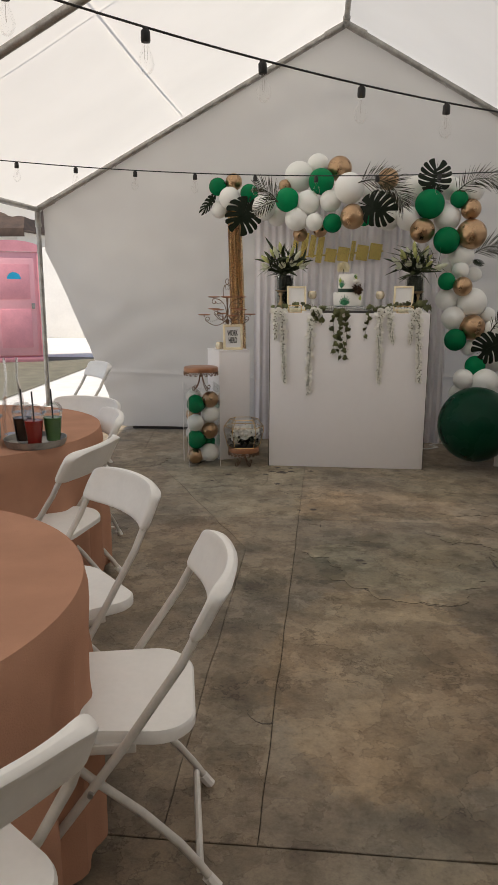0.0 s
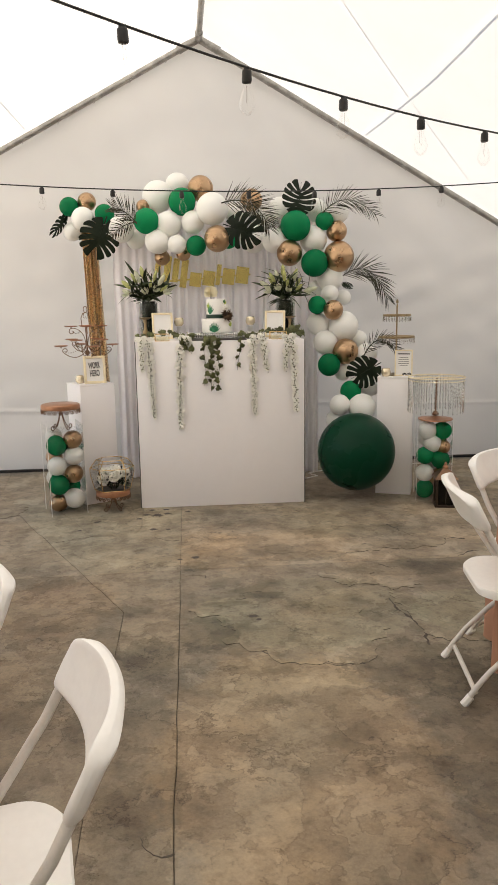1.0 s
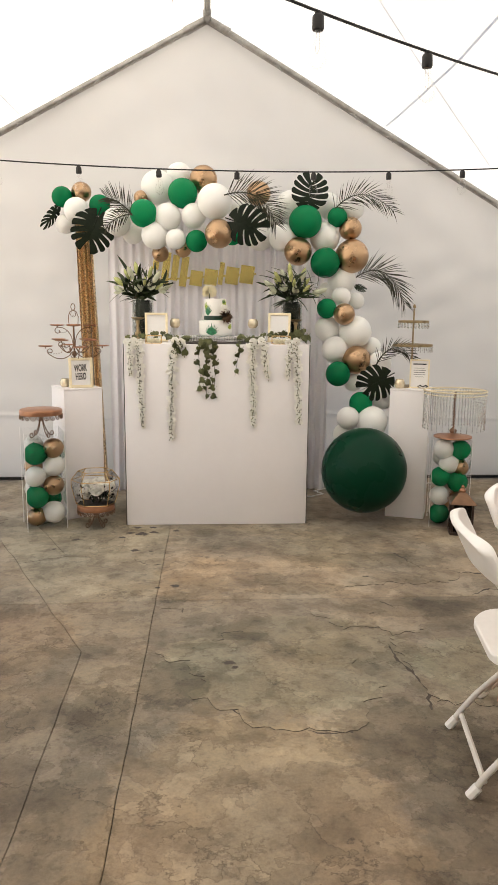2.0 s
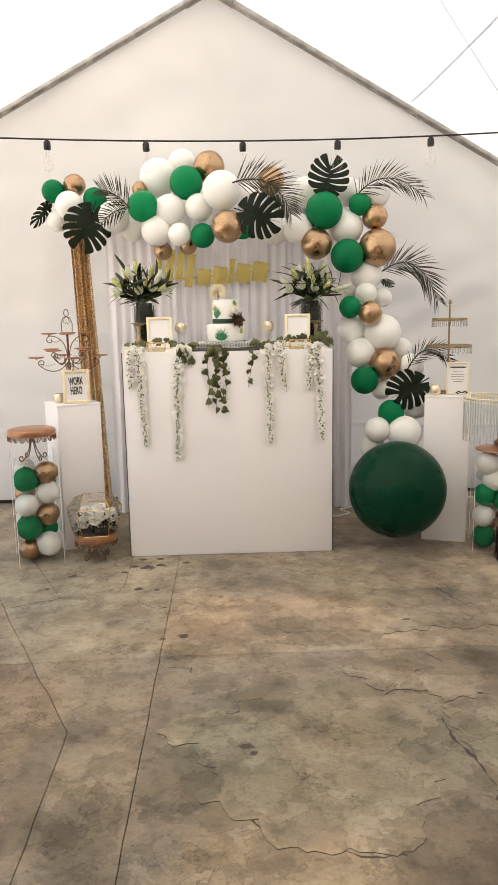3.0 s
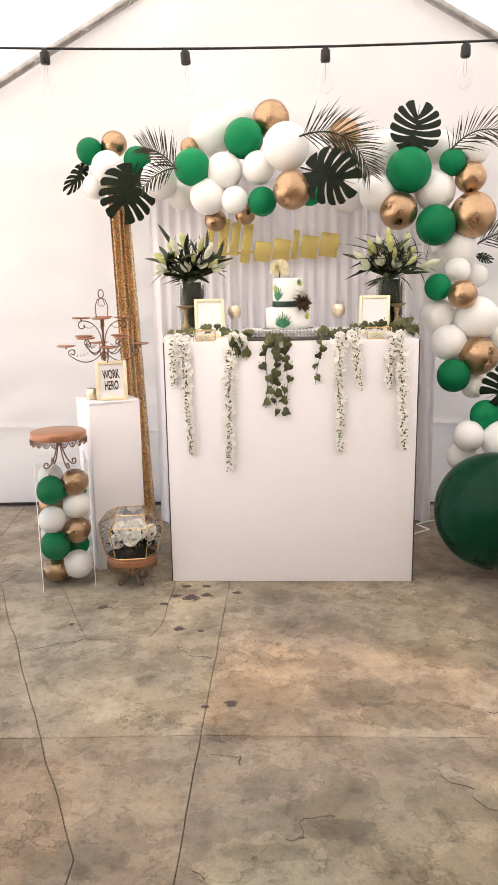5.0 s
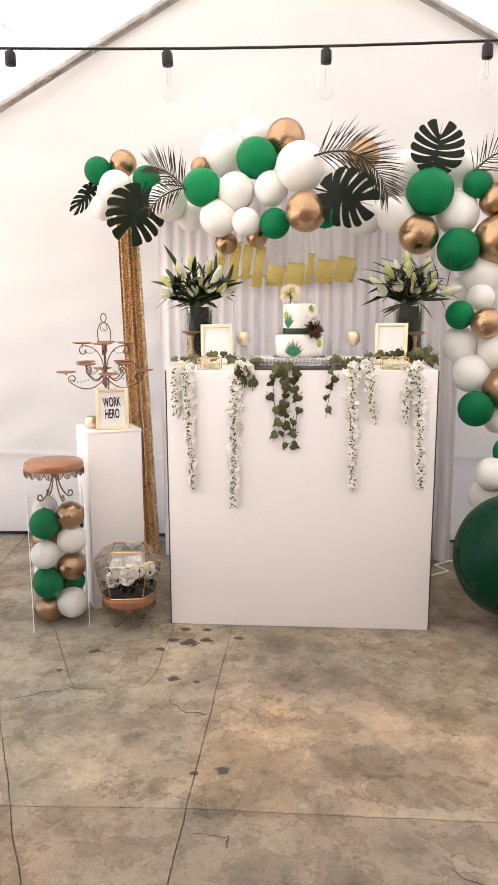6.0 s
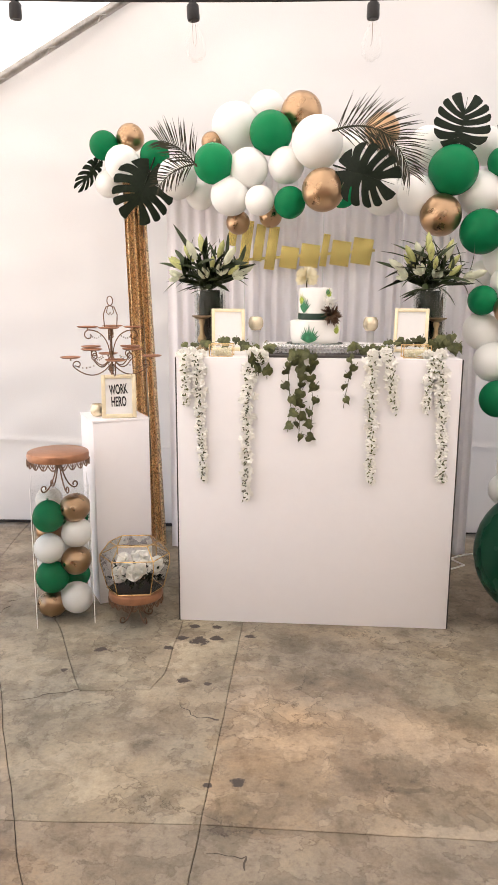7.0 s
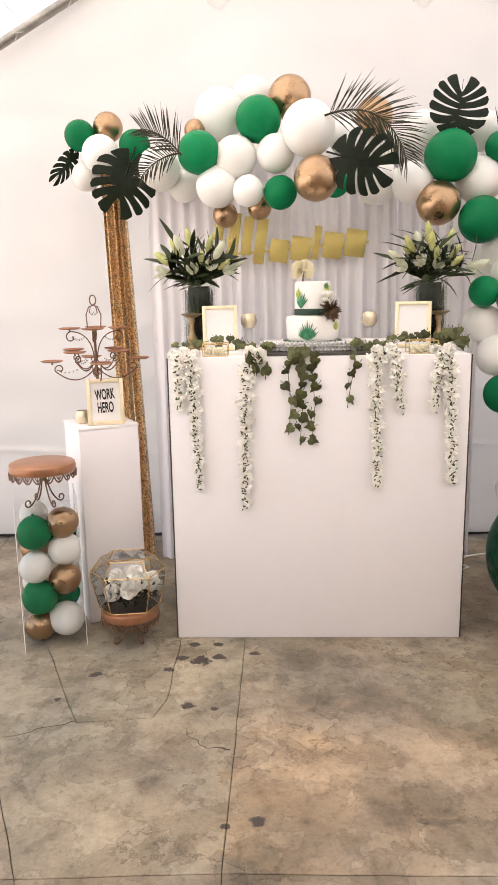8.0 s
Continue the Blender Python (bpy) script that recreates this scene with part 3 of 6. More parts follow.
# Slab tones drop towards the front to stand for dimmer light.
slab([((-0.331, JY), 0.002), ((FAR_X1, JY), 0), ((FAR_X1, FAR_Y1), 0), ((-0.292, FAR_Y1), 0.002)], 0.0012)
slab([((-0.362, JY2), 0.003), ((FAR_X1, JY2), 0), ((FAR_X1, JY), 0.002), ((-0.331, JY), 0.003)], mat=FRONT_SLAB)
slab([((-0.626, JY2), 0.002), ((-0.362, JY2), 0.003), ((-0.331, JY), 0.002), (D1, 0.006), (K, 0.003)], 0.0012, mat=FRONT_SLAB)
slab([((FAR_X0, JY2), 0.002), ((-0.626, JY2), 0.003), (K, 0.006), (D1, 0.002), ((FAR_X0, JY - 0.06), 0)], 0.0012, mat=DIM_SLAB)
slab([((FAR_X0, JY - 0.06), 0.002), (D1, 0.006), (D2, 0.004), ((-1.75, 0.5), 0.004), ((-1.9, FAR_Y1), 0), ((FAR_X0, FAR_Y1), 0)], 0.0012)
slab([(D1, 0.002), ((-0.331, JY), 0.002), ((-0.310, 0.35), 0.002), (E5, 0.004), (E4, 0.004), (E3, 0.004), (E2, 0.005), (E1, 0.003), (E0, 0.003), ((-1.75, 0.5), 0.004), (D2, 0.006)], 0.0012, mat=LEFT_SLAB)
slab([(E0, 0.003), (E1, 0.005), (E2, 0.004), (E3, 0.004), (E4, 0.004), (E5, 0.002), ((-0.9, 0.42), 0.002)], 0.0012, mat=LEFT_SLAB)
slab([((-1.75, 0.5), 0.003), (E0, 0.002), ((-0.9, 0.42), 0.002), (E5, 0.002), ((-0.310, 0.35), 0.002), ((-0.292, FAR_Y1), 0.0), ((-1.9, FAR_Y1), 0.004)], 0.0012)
slab([((FAR_X0, FAR_Y0), 0), ((FAR_X1, FAR_Y0), 0), ((FAR_X1, JY2), 0), ((-0.362, JY2), 0.002), ((-0.626, JY2), 0.002), ((FAR_X0, JY2), 0)], 0.004, mat=DIM_SLAB)


def skin_patch(pts, h=0.0024):
    """Thin remaining skin of the old surface with a broken rim."""
    ring = []
    for p, q in zip(pts, pts[1:] + pts[:1]):
        ring += rag(p, q, 0.03, 0.022)[:-1]
    ring = [p + Vector((0.012 * wob(p.x * 38, p.y * 38, 1), 0.012 * wob(p.x * 38, p.y * 38, 6))) for p in ring]
    verts = [(p.x, p.y, h) for p in ring] + [(p.x + 0.004 * wob(p.x * 9, p.y * 9), p.y - 0.001 + 0.003 * wob(p.y * 9, p.x * 9, 4), -0.002) for p in ring]
    k = len(ring)
    faces = [tuple(range(k))] + [(i, i + k, (i + 1) % k + k, (i + 1) % k) for i in range(k)]
    me = bpy.data.meshes.new("worn_skin")
    me.from_pydata(verts, [], faces)
    me.materials.append(SKIN)
    # side faces take the dark joint colour to draw shade along the broken edge
    me.materials.append(SOIL_SHADE)
    for f in me.polygons[1:]:
        f.material_index = 1
    bm = bmesh.new()
    bm.from_mesh(me)
    bmesh.ops.recalc_face_normals(bm, faces=bm.faces[:])
    bmesh.ops.triangulate(bm, faces=[f for f in bm.faces if len(f.verts) > 4])
    bm.to_mesh(me)
    bm.free()
    ob = new("worn_skin", me)
    ob.parent = base_ob
    return ob


skin_patch([(-0.30, -1.87), (-0.16, -2.0), (-0.09, -2.12), (-0.13, -2.27), (0.0, -2.35), (0.12, -2.47), (0.30, -2.49), (0.45, -2.5), (0.62, -2.2), (0.5, -1.95), (0.25, -1.85), (0.05, -1.82), (-0.1, -1.75), (-0.24, -1.80)])
skin_patch([(0.44, -1.46), (0.5, -1.6), (0.55, -1.69), (0.68, -1.67), (0.76, -1.76), (0.93, -1.70), (0.72, -1.6), (0.74, -1.5), (0.6, -1.46)])
skin_patch([(0.74, -1.78), (0.76, -2.07), (0.78, -2.33), (1.05, -2.4), (1.4, -2.1), (1.3, -1.8), (0.98, -1.8)])
skin_patch([(0.66, -1.16), (0.72, -1.05), (0.92, -0.95), (1.1, -0.93), (1.22, -0.86), (1.35, -0.98), (1.2, -1.12), (0.9, -1.1)])
skin_patch([(-1.9, -0.3), (-1.55, -0.12), (-1.45, 0.15), (-1.65, 0.35), (-2.0, 0.2)])


def crack(pts, width):
    """A dirt-filled crack that tapers towards its free end, its fill standing a little proud."""
    line = []
    for p, q in zip(pts, pts[1:]):
        line += rag(p, q, 0.008, 0.012)[:-1]
    line.append(Vector(pts[-1]))
    k = len(line) - 1
    across = []
    for n in range(k + 1):
        d = (line[min(n + 1, k)] - line[max(n - 1, 0)]).normalized()
        w = width * (0.25 + 0.75 * n / k) * max(0.15, 0.75 + 1.3 * wob(line[n].x * 19, line[n].y * 19, 3))
        across.append(Vector((-d.y, d.x)) * w)
    s = Shape().grid(k, 2, lambda u, v: (line[round(u * k)].x + (v - 0.5) * across[round(u * k)].x, line[round(u * k)].y + (v - 0.5) * across[round(u * k)].y,
                                         0.0006 + 0.0012 * (1 - abs(2 * v - 1))))
    part("crack", s, SOIL_SHADE, base_ob, "dirt-filled crack in the slab")


crack([(-0.493, -0.697), (-0.428, -0.772), (-0.338, -0.79)], 0.008)
crack([(-1.117, -0.733), (-1.009, -0.673), (-0.895, -0.632)], 0.006)
crack([(-0.45, -3.42), (-0.43, -3.47), (-0.39, -3.50), (-0.355, -3.49)], 0.006)
for line, width in (([(0.17, -2.48), (0.26, -2.48), (0.32, -2.51), (0.43, -2.51)], 0.012), ([(0.17, -2.48), (0.09, -2.41), (0.0, -2.34)], 0.007),
                    ([(0.20, -1.89), (0.21, -2.02), (0.24, -2.04)], 0.010), ([(0.95, -1.71), (0.81, -1.70), (0.70, -1.67)], 0.014),
                    ([(1.20, -0.98), (1.13, -0.84), (1.06, -0.64)], 0.014), ([(0.69, -1.13), (0.81, -1.05), (0.96, -1.0)], 0.016),
                    ([(0.72, -1.86), (0.72, -1.97), (0.76, -2.11), (0.78, -2.24), (0.75, -2.38)], 0.022), ([(-0.22, -1.84), (-0.14, -1.81), (0.0, -1.77)], 0.010),
                    ([(0.42, -2.36), (0.48, -2.36)], 0.010), ([(0.18, -2.0), (0.18, -1.95), (0.22, -1.90), (0.27, -1.90)], 0.009), ([(-0.01, -1.78), (0.0, -1.70), (0.09, -1.69)], 0.007),
                    ([(-0.30, -1.42), (-0.19, -1.42), (-0.19, -1.47)], 0.006), ([(0.72, -1.06), (0.79, -1.02), (0.84, -1.02)], 0.013), ([(0.86, -1.46), (0.80, -1.37)], 0.010),
                    ([(0.36, -2.01), (0.36, -1.97), (0.34, -1.92)], 0.007), ([(1.30, -1.30), (1.42, -1.22), (1.50, -1.24)], 0.016), ([(1.28, -1.02), (1.40, -0.97), (1.46, -1.0)], 0.014)):
    crack(line, width)


# ---- display bar ----
def display_bar():
    bar = thing("display_bar", "white boxed dessert bar with a plain front panel", "table", (0, 0, 0))
    part("front_panel", Shape().box((1.215, 0.022, 1.219), (0, 0.011, 0.6105), 0.002), WHITE_BOARD, bar)
    for s in (-1, 1):
        part("side_panel", Shape().box((0.02, 0.64, 1.195), (s * 0.602, 0.346, 0.5985), 0.002), WHITE_BOARD, bar)
        part("edge_strip", Shape().box((0.005, 0.008, 1.219), (s * 0.6105, 0.004, 0.6105), 0.001), DARK_EDGE, bar, "dark edge strip of the panel")
    part("tabletop", Shape().box((1.222, 0.66, 0.022), (0, 0.355, 1.209), 0.003), WHITE_BOARD, bar)
    return bar


display_bar()


# ---- balloons ----
def balloon_mesh(mat, name="balloon"):
    prof = [(0.0, 1.0)]
    for i in range(1, 25):
        a = math.pi * i / 26
        prof.append((math.sin(a) * (1 - 0.05 * (1 - math.cos(a)) / 2), math.cos(a) * (1.0 if a < 1.6 else 1.06)))
    prof += [(0.07, -1.09), (0.045, -1.13), (0.07, -1.18)]
    return Shape().lathe(prof, seg=40).mesh(name, mat, True, 60)


BALLOON = {"green": balloon_mesh(B_GREEN), "white": balloon_mesh(B_WHITE), "gold": balloon_mesh(B_GOLD), "big": balloon_mesh(B_BIG)}
SAY = {"green": "emerald green latex balloon", "white": "white latex balloon", "gold": "chrome gold latex balloon", "big": "very large dark green balloon"}


def balloon(parent, colour, x, y, z, r, neck=(0, 1, -0.2)):
    q = (-Vector(neck)).to_track_quat("Z", "Y")
    return part("balloon", BALLOON[colour], None, parent, SAY[colour], Matrix.LocRotScale((x, y, z), q, (r, r, r)))


GARLAND = [
    ("green", -1.14, 0.93, 2.26, 0.078), ("gold", -1.00, 0.95, 2.30, 0.075), ("white", -1.03, 0.88, 2.16, 0.094),
    ("green", -0.86, 0.90, 2.20, 0.080), ("white", -0.73, 0.80, 2.07, 0.108), ("white", -1.13, 0.97, 2.07, 0.075),
    ("white", -0.62, 0.90, 2.00, 0.079), ("green", -0.52, 0.67, 2.12, 0.101), ("gold", -0.55, 0.83, 2.25, 0.054),
    ("white", -0.43, 0.88, 2.33, 0.127), ("white", -0.27, 0.95, 2.43, 0.098), ("green", -0.24, 0.72, 2.27, 0.109),
    ("gold", -0.09, 0.80, 2.38, 0.105), ("white", -0.01, 0.60, 2.20, 0.125), ("white", -0.35, 0.70, 2.10, 0.102),
    ("white", -0.16, 0.68, 2.11, 0.091)]
GARLAND += [
    ("white", -0.44, 0.70, 1.97, 0.101), ("white", -0.29, 0.64, 1.94, 0.074),
    ("green", -0.14, 0.64, 1.93, 0.080), ("gold", 0.02, 0.50, 1.97, 0.103), ("gold", -0.24, 0.78, 1.88, 0.060),
    ("gold", -0.41, 0.80, 1.85, 0.063), ("gold", 0.32, 0.85, 2.30, 0.092), ("green", 0.12, 0.72, 1.98, 0.072),
    ("white", 0.33, 0.80, 1.99, 0.111), ("white", 0.49, 0.72, 1.97, 0.102), ("white", 0.18, 0.85, 2.21, 0.088),
    ("white", 0.40, 0.92, 2.18, 0.107), ("white", 0.56, 0.90, 2.23, 0.104), ("green", 0.65, 0.67, 2.08, 0.122),
    ("gold", 0.60, 0.66, 1.87, 0.104), ("white", 0.81, 0.75, 1.98, 0.114), ("white", 0.84, 0.85, 2.22, 0.097)]
GARLAND += [
    ("green", 0.89, 0.70, 2.12, 0.074), ("white", 1.01, 0.75, 2.19, 0.089), ("gold", 0.99, 0.70, 2.04, 0.084),
    ("gold", 1.00, 0.66, 1.84, 0.126), ("green", 0.80, 0.64, 1.79, 0.111), ("white", 0.94, 0.72, 1.67, 0.107),
    ("white", 0.85, 0.80, 1.59, 0.071), ("white", 0.93, 0.66, 1.55, 0.072), ("white", 1.06, 0.75, 1.52, 0.064),
    ("green", 0.81, 0.58, 1.46, 0.074), ("gold", 0.93, 0.52, 1.42, 0.080), ("white", 0.83, 0.65, 1.31, 0.095),
    ("white", 1.03, 0.60, 1.29, 0.124), ("white", 0.88, 0.58, 1.16, 0.100), ("gold", 1.03, 0.52, 1.09, 0.106)]
GARLAND += [
    ("green", 0.89, 0.48, 0.99, 0.092), ("white", 1.20, 0.50, 1.07, 0.088), ("white", 1.02, 0.55, 0.92, 0.068),
    ("green", 1.04, 0.36, 0.79, 0.085), ("white", 0.94, 0.30, 0.69, 0.083), ("white", 1.11, 0.28, 0.67, 0.109),
    ("white", 0.93, 0.38, 0.56, 0.082), ("white", 1.23, 0.48, 0.82, 0.091), ("white", 1.17, 0.66, 1.18, 0.074)]

garland = thing("balloon_garland", "green white and gold balloon garland hung over a backdrop frame", "balloon garland")
for k, (c, x, y, z, r) in enumerate(GARLAND):
    balloon(garland, c, x, y, z, r, (0.4 * math.sin(k * 2.1), 1, 0.5 * math.cos(k * 1.7)))
balloon(garland, "big", 0.995, -0.02, 0.377, 0.295, (0.05, 0.8, -0.55))


def monstera(parent, at, size, tip, lean=0.0, yaw=0.0, narrow=1.0, seed=0, cut=0.42):
    """A split leaf: a broad heart on a midrib, slit from the rim inwards by narrow curved gaps."""
    s = Shape()
    turns = (174, 133, 104, 80, 58, 37, 12)
    roots = (-0.33, -0.27, -0.17, -0.06, 0.05, 0.15, 0.24)
    verts, faces = [], []

    def put(x, y):
        verts.append((x * narrow, y, 0.03 - 0.26 * (x * x + y * y) + 0.09 * abs(x) + 0.012 * math.sin(9 * y + seed)))
        return len(verts) - 1

    def rim(i):
        a = radians(turns[i])
        r = 0.52 * (1.0 + 0.16 * max(0, math.cos(a)) ** 2 + 0.10 * max(0, -math.cos(a)) ** 0.5 - 0.04 * (i % 2))
        return Vector((r * math.sin(a) + (0.03 if i == 0 else 0), r * math.cos(a)))
    for side in (-1, 1):
        for i in range(6):
            o0, o1, e0, e1 = Vector((0, roots[i])), Vector((0, roots[i + 1])), rim(i), rim(i + 1)
            c0 = cut + 0.13 * math.sin(i * 2.3 + side * 1.1 + seed)
            c1 = cut + 0.13 * math.sin((i + 1) * 2.3 + side * 1.1 + seed)
            prev = None
            for t in (0.0, 0.2, 0.34, 0.44, 0.52, 0.6, 0.7, 0.8, 0.9, 0.97, 1.0):
                gap = lambda c: 0.0 if t < c else 0.11 * min(1.0, (t - c) / 0.14) ** 0.5 + 0.05 * max(0, t - 0.75)
                g0, g1 = (gap(c0) if i else 0.0), (gap(c1) if i < 5 else 0.0)
                if t > 0.95:
                    g0, g1 = g0 + (0.10 if t == 1.0 else 0.04), g1 + (0.07 if t == 1.0 else 0.02)
                p, q = o0.lerp(e0, t), o1.lerp(e1, t)
                bow = Vector((0, 0.16 * t * (t - 1.0) * (1 if i else 0)))
                row = []
                for f in (g0, 0.5 + (g0 - g1) / 2, 1 - g1):
                    v = p.lerp(q, f) + bow
                    if f not in (g0, 1 - g1):
                        v += v.normalized() * (0.022 * max(0, t - 0.8) * 5)
                    row.append(put(side * v.x, v.y))
                if prev:
                    faces += [(prev[0], row[0], row[1], prev[1]), (prev[1], row[1], row[2], prev[2])]
                prev = row
    s.add(verts, faces)
    s.tube([(0, -0.62, -0.04), (0, -0.3, 0.012), (0, 0.05, 0.034), (0, 0.5, -0.03)], [0.016, 0.014, 0.010, 0.003], 6)
    m = Matrix.Translation(at) @ pose(0, 0, 0, 90 + lean, 0, yaw) @ pose(0, 0, 0, 0, 0, tip - 90) @ Matrix.Scale(size, 4)
    return part("monstera_leaf", s, LEAF_DARK, parent, "dark green split monstera leaf", m)


def frond(parent, pts, length, n=22, spread=60, droop=0.25, seed=1):
    """A palm frond: a thin rib with narrow leaflets along both sides."""
    rnd = random.Random(seed)
    rib = arc(*pts, 24)
    s = Shape().tube(rib, [0.005 - 0.0035 * i / 24 for i in range(25)], 5)
    for i in range(2, n + 2):
        t = i / (n + 1.5)
        j = min(23, int(t * 24))
        p = rib[j].lerp(rib[j + 1], t * 24 - j)
        d = (rib[j + 1] - rib[j]).normalized()
        side = d.cross(Vector((0, -1, 0))).normalized()
        for sg in (-1, 1):
            a = radians(spread * (1 - 0.45 * t) + rnd.uniform(-7, 7))
            w = (d * math.cos(a) + side * sg * math.sin(a) + Vector((0, rnd.uniform(-0.25, 0.12), 0))).normalized()
            ln = length * (0.55 + 0.45 * math.sin(math.pi * min(1, t * 0.9 + 0.15))) * rnd.uniform(0.85, 1.1)
            tip = p + w * ln + Vector((0, -0.02, -droop * ln * rnd.uniform(0.3, 1)))
            mid = p.lerp(tip, 0.5) + Vector((0, -0.01, 0.03 * ln))
            b = w.cross(Vector((0, 1, 0))).normalized() * 0.0028
            fz = Vector((0, -0.0016, 0))
            o = [p - b * 0.6, p + b * 0.6, mid + b, tip, mid - b, mid + fz]
            s.add(o, [(0, 1, 5), (1, 2, 5), (2, 3, 5), (3, 4, 5), (4, 0, 5)])
    return part("palm_frond", s, LEAF_PALM, parent, "feathery dark green palm frond")


monstera(garland, (-0.895, 0.74, 2.0), 0.285, -112, 8, 6, 1.05, 1, 0.42)
monstera(garland, (-1.225, 0.93, 2.115), 0.20, -128, 10, 40, 0.48, 2, 0.3)
monstera(garland, (0.215, 0.42, 2.02), 0.265, -18, 5, -8, 1.0, 3, 0.36)
monstera(garland, (0.68, 0.66, 2.29), 0.262, 80, -12, 0, 0.98, 4, 0.17)
monstera(garland, (1.12, 0.27, 0.945), 0.245, -150, 10, -20, 1.0, 5, 0.4)
frond(garland, ((-0.59, 0.56, 2.10), (-0.70, 0.55, 2.09), (-0.78, 0.57, 2.00)), 0.10, 20, 62, 0.1, 3)
frond(garland, ((-0.59, 0.57, 2.09), (-0.66, 0.55, 2.19), (-0.77, 0.57, 2.21)), 0.14, 22, 58, -0.1, 4)
frond(garland, ((0.055, 0.50, 2.23), (0.32, 0.46, 2.31), (0.42, 0.50, 2.04)), 0.20, 46, 52, 0.05, 5)
frond(garland, ((0.84, 0.66, 2.14), (1.03, 0.66, 2.40), (1.30, 0.66, 2.16)), 0.17, 30, 50, 0.15, 6)
frond(garland, ((1.03, 0.70, 1.68), (1.27, 0.70, 1.87), (1.42, 0.70, 1.50)), 0.21, 42, 45, 0.25, 7)
monstera(garland, (1.06, 0.60, 1.61), 0.085, -20, 5, -10, 0.6, 6, 0.3)
frond(garland, ((1.14, 0.38, 1.05), (1.25, 0.36, 1.30), (1.43, 0.38, 1.09)), 0.13, 24, 50, 0.1, 8)


# ---- backdrop stand and drapes ----
stand = thing("backdrop_stand", "grey tube backdrop stand carrying the drapes", "stand")
for x in (-0.96, 0.85):
    part("upright", Shape().tube([(x, 1.03, 0.01), (x, 1.03, 2.15)], 0.014, 10), STEEL, stand)
    part("base_foot", Shape().tube([(x, 1.01, 0.012), (x, 1.03, 0.03), (x, 1.22, 0.012)], 0.011, 8), STEEL, stand)
part("crossbar", Shape().tube([(-1.1, 1.03, 2.15), (1.03, 1.03, 2.15)], 0.012, 10), STEEL, stand)


def drape(name, x0, x1, y, z0, z1, folds, depth, mat, label, bot=None, seed=0.0):
    bx0, bx1 = bot or (x0, x1)

    def fn(u, v):
        a, b = bx0 + (x0 - bx0) * v, bx1 + (x1 - bx1) * v
        w = u * folds * 2 * math.pi
        ph = 0.9 * wob(u * 3 + seed, v * 1.5, 2)
        return (a + (b - a) * (u + 0.05 / folds * math.sin(w * 0.5 + seed)), y + depth * math.sin(w + ph) * (0.75 + 0.35 * wob(u * folds, seed, 1)) - 0.012 * (1 - v) * math.sin(w * 0.37), z0 + (z1 - z0) * v)
    t = thing(name, label, "curtain", group=name + "s")
    part("panel", Shape().grid(int(folds * 12), 40, fn), mat, t)
    part("rod_pocket", Shape().tube([(x0, y + 0.05, z1 + 0.004), (x1, y + 0.05, z1 + 0.004)], 0.016, 10), mat, t)
    hem = Shape().grid(int(folds * 12), 2, lambda u, v: tuple(Vector(fn(u, 0.022 * v)) + Vector((0, -0.003, 0.0))))
    part("hem", hem, mat, t)
    return t


for k in range(4):
    drape("white_drape", -0.82 + 0.43 * k, -0.395 + 0.43 * k, 0.98, 0.004, 2.15, 6.5, 0.019, SHEER, "sheer white pleated drape hanging behind the dessert bar", None, k * 1.7)
drape("sequin_curtain", -1.065, -0.945, 1.0, 0.01, 2.15, 4, 0.026, SEQUIN, "narrow gold sequin curtain gathered in folds", (-1.015, -0.86), 2.0)

# glitter lettering, kept as plain blocks
sign = thing("glitter_sign", "gold glitter cut-out sign hung before the drape", "sign")
for x, w, z0, z1, lean in ((-0.445, 0.045, 1.74, 1.885, 8), (-0.375, 0.055, 1.63, 1.87, 8), (-0.305, 0.05, 1.66, 1.85, 8), (-0.238, 0.055, 1.615, 1.84, 8), (-0.145, 0.095, 1.622, 1.735, 8),
                           (-0.035, 0.10, 1.628, 1.748, 8), (0.045, 0.036, 1.632, 1.80, 8), (0.128, 0.10, 1.636, 1.765, 8), (0.242, 0.105, 1.643, 1.778, 8)):
    part("bar", Shape().box((w, 0.006, z1 - z0), (0, 0, 0), 0.0028), GLITTER, sign, "", pose(x, 0.90, (z0 + z1) / 2, 0, lean, 0))
part("backing_strip", Shape().box((0.74, 0.004, 0.014), (0, 0, 0), 0.0018), GLITTER, sign, "", pose(-0.06, 0.905, 1.69, 0, -4.0, 0))
for x, z in ((-0.36, 1.85), (0.27, 1.75)):
    part("thread", Shape().tube([(x, 0.905, z), (x, 1.018, 2.15)], 0.0004, 4), WHITE_PLASTIC, sign)


# ---- plinths and columns ----
def plinth(x, y, turn, h, w, label):
    p = thing("plinth", label, "plinth", (x, y, 0), turn, "plinths")
    part("body", Shape().box((w, w, h - 0.012), (0, 0, (h - 0.012) / 2), 0.003), WHITE_BOARD, p)
    part("top", Shape().box((w + 0.004, w + 0.004, 0.012), (0, 0, h - 0.006), 0.002), WHITE_BOARD, p)
    return p


plinth(-0.975, 0.325, 29, 0.908, 0.27, "tall white square plinth beside the dessert bar")
plinth(1.376, 0.255, -20, 0.916, 0.27, "tall white square plinth behind the large balloon")


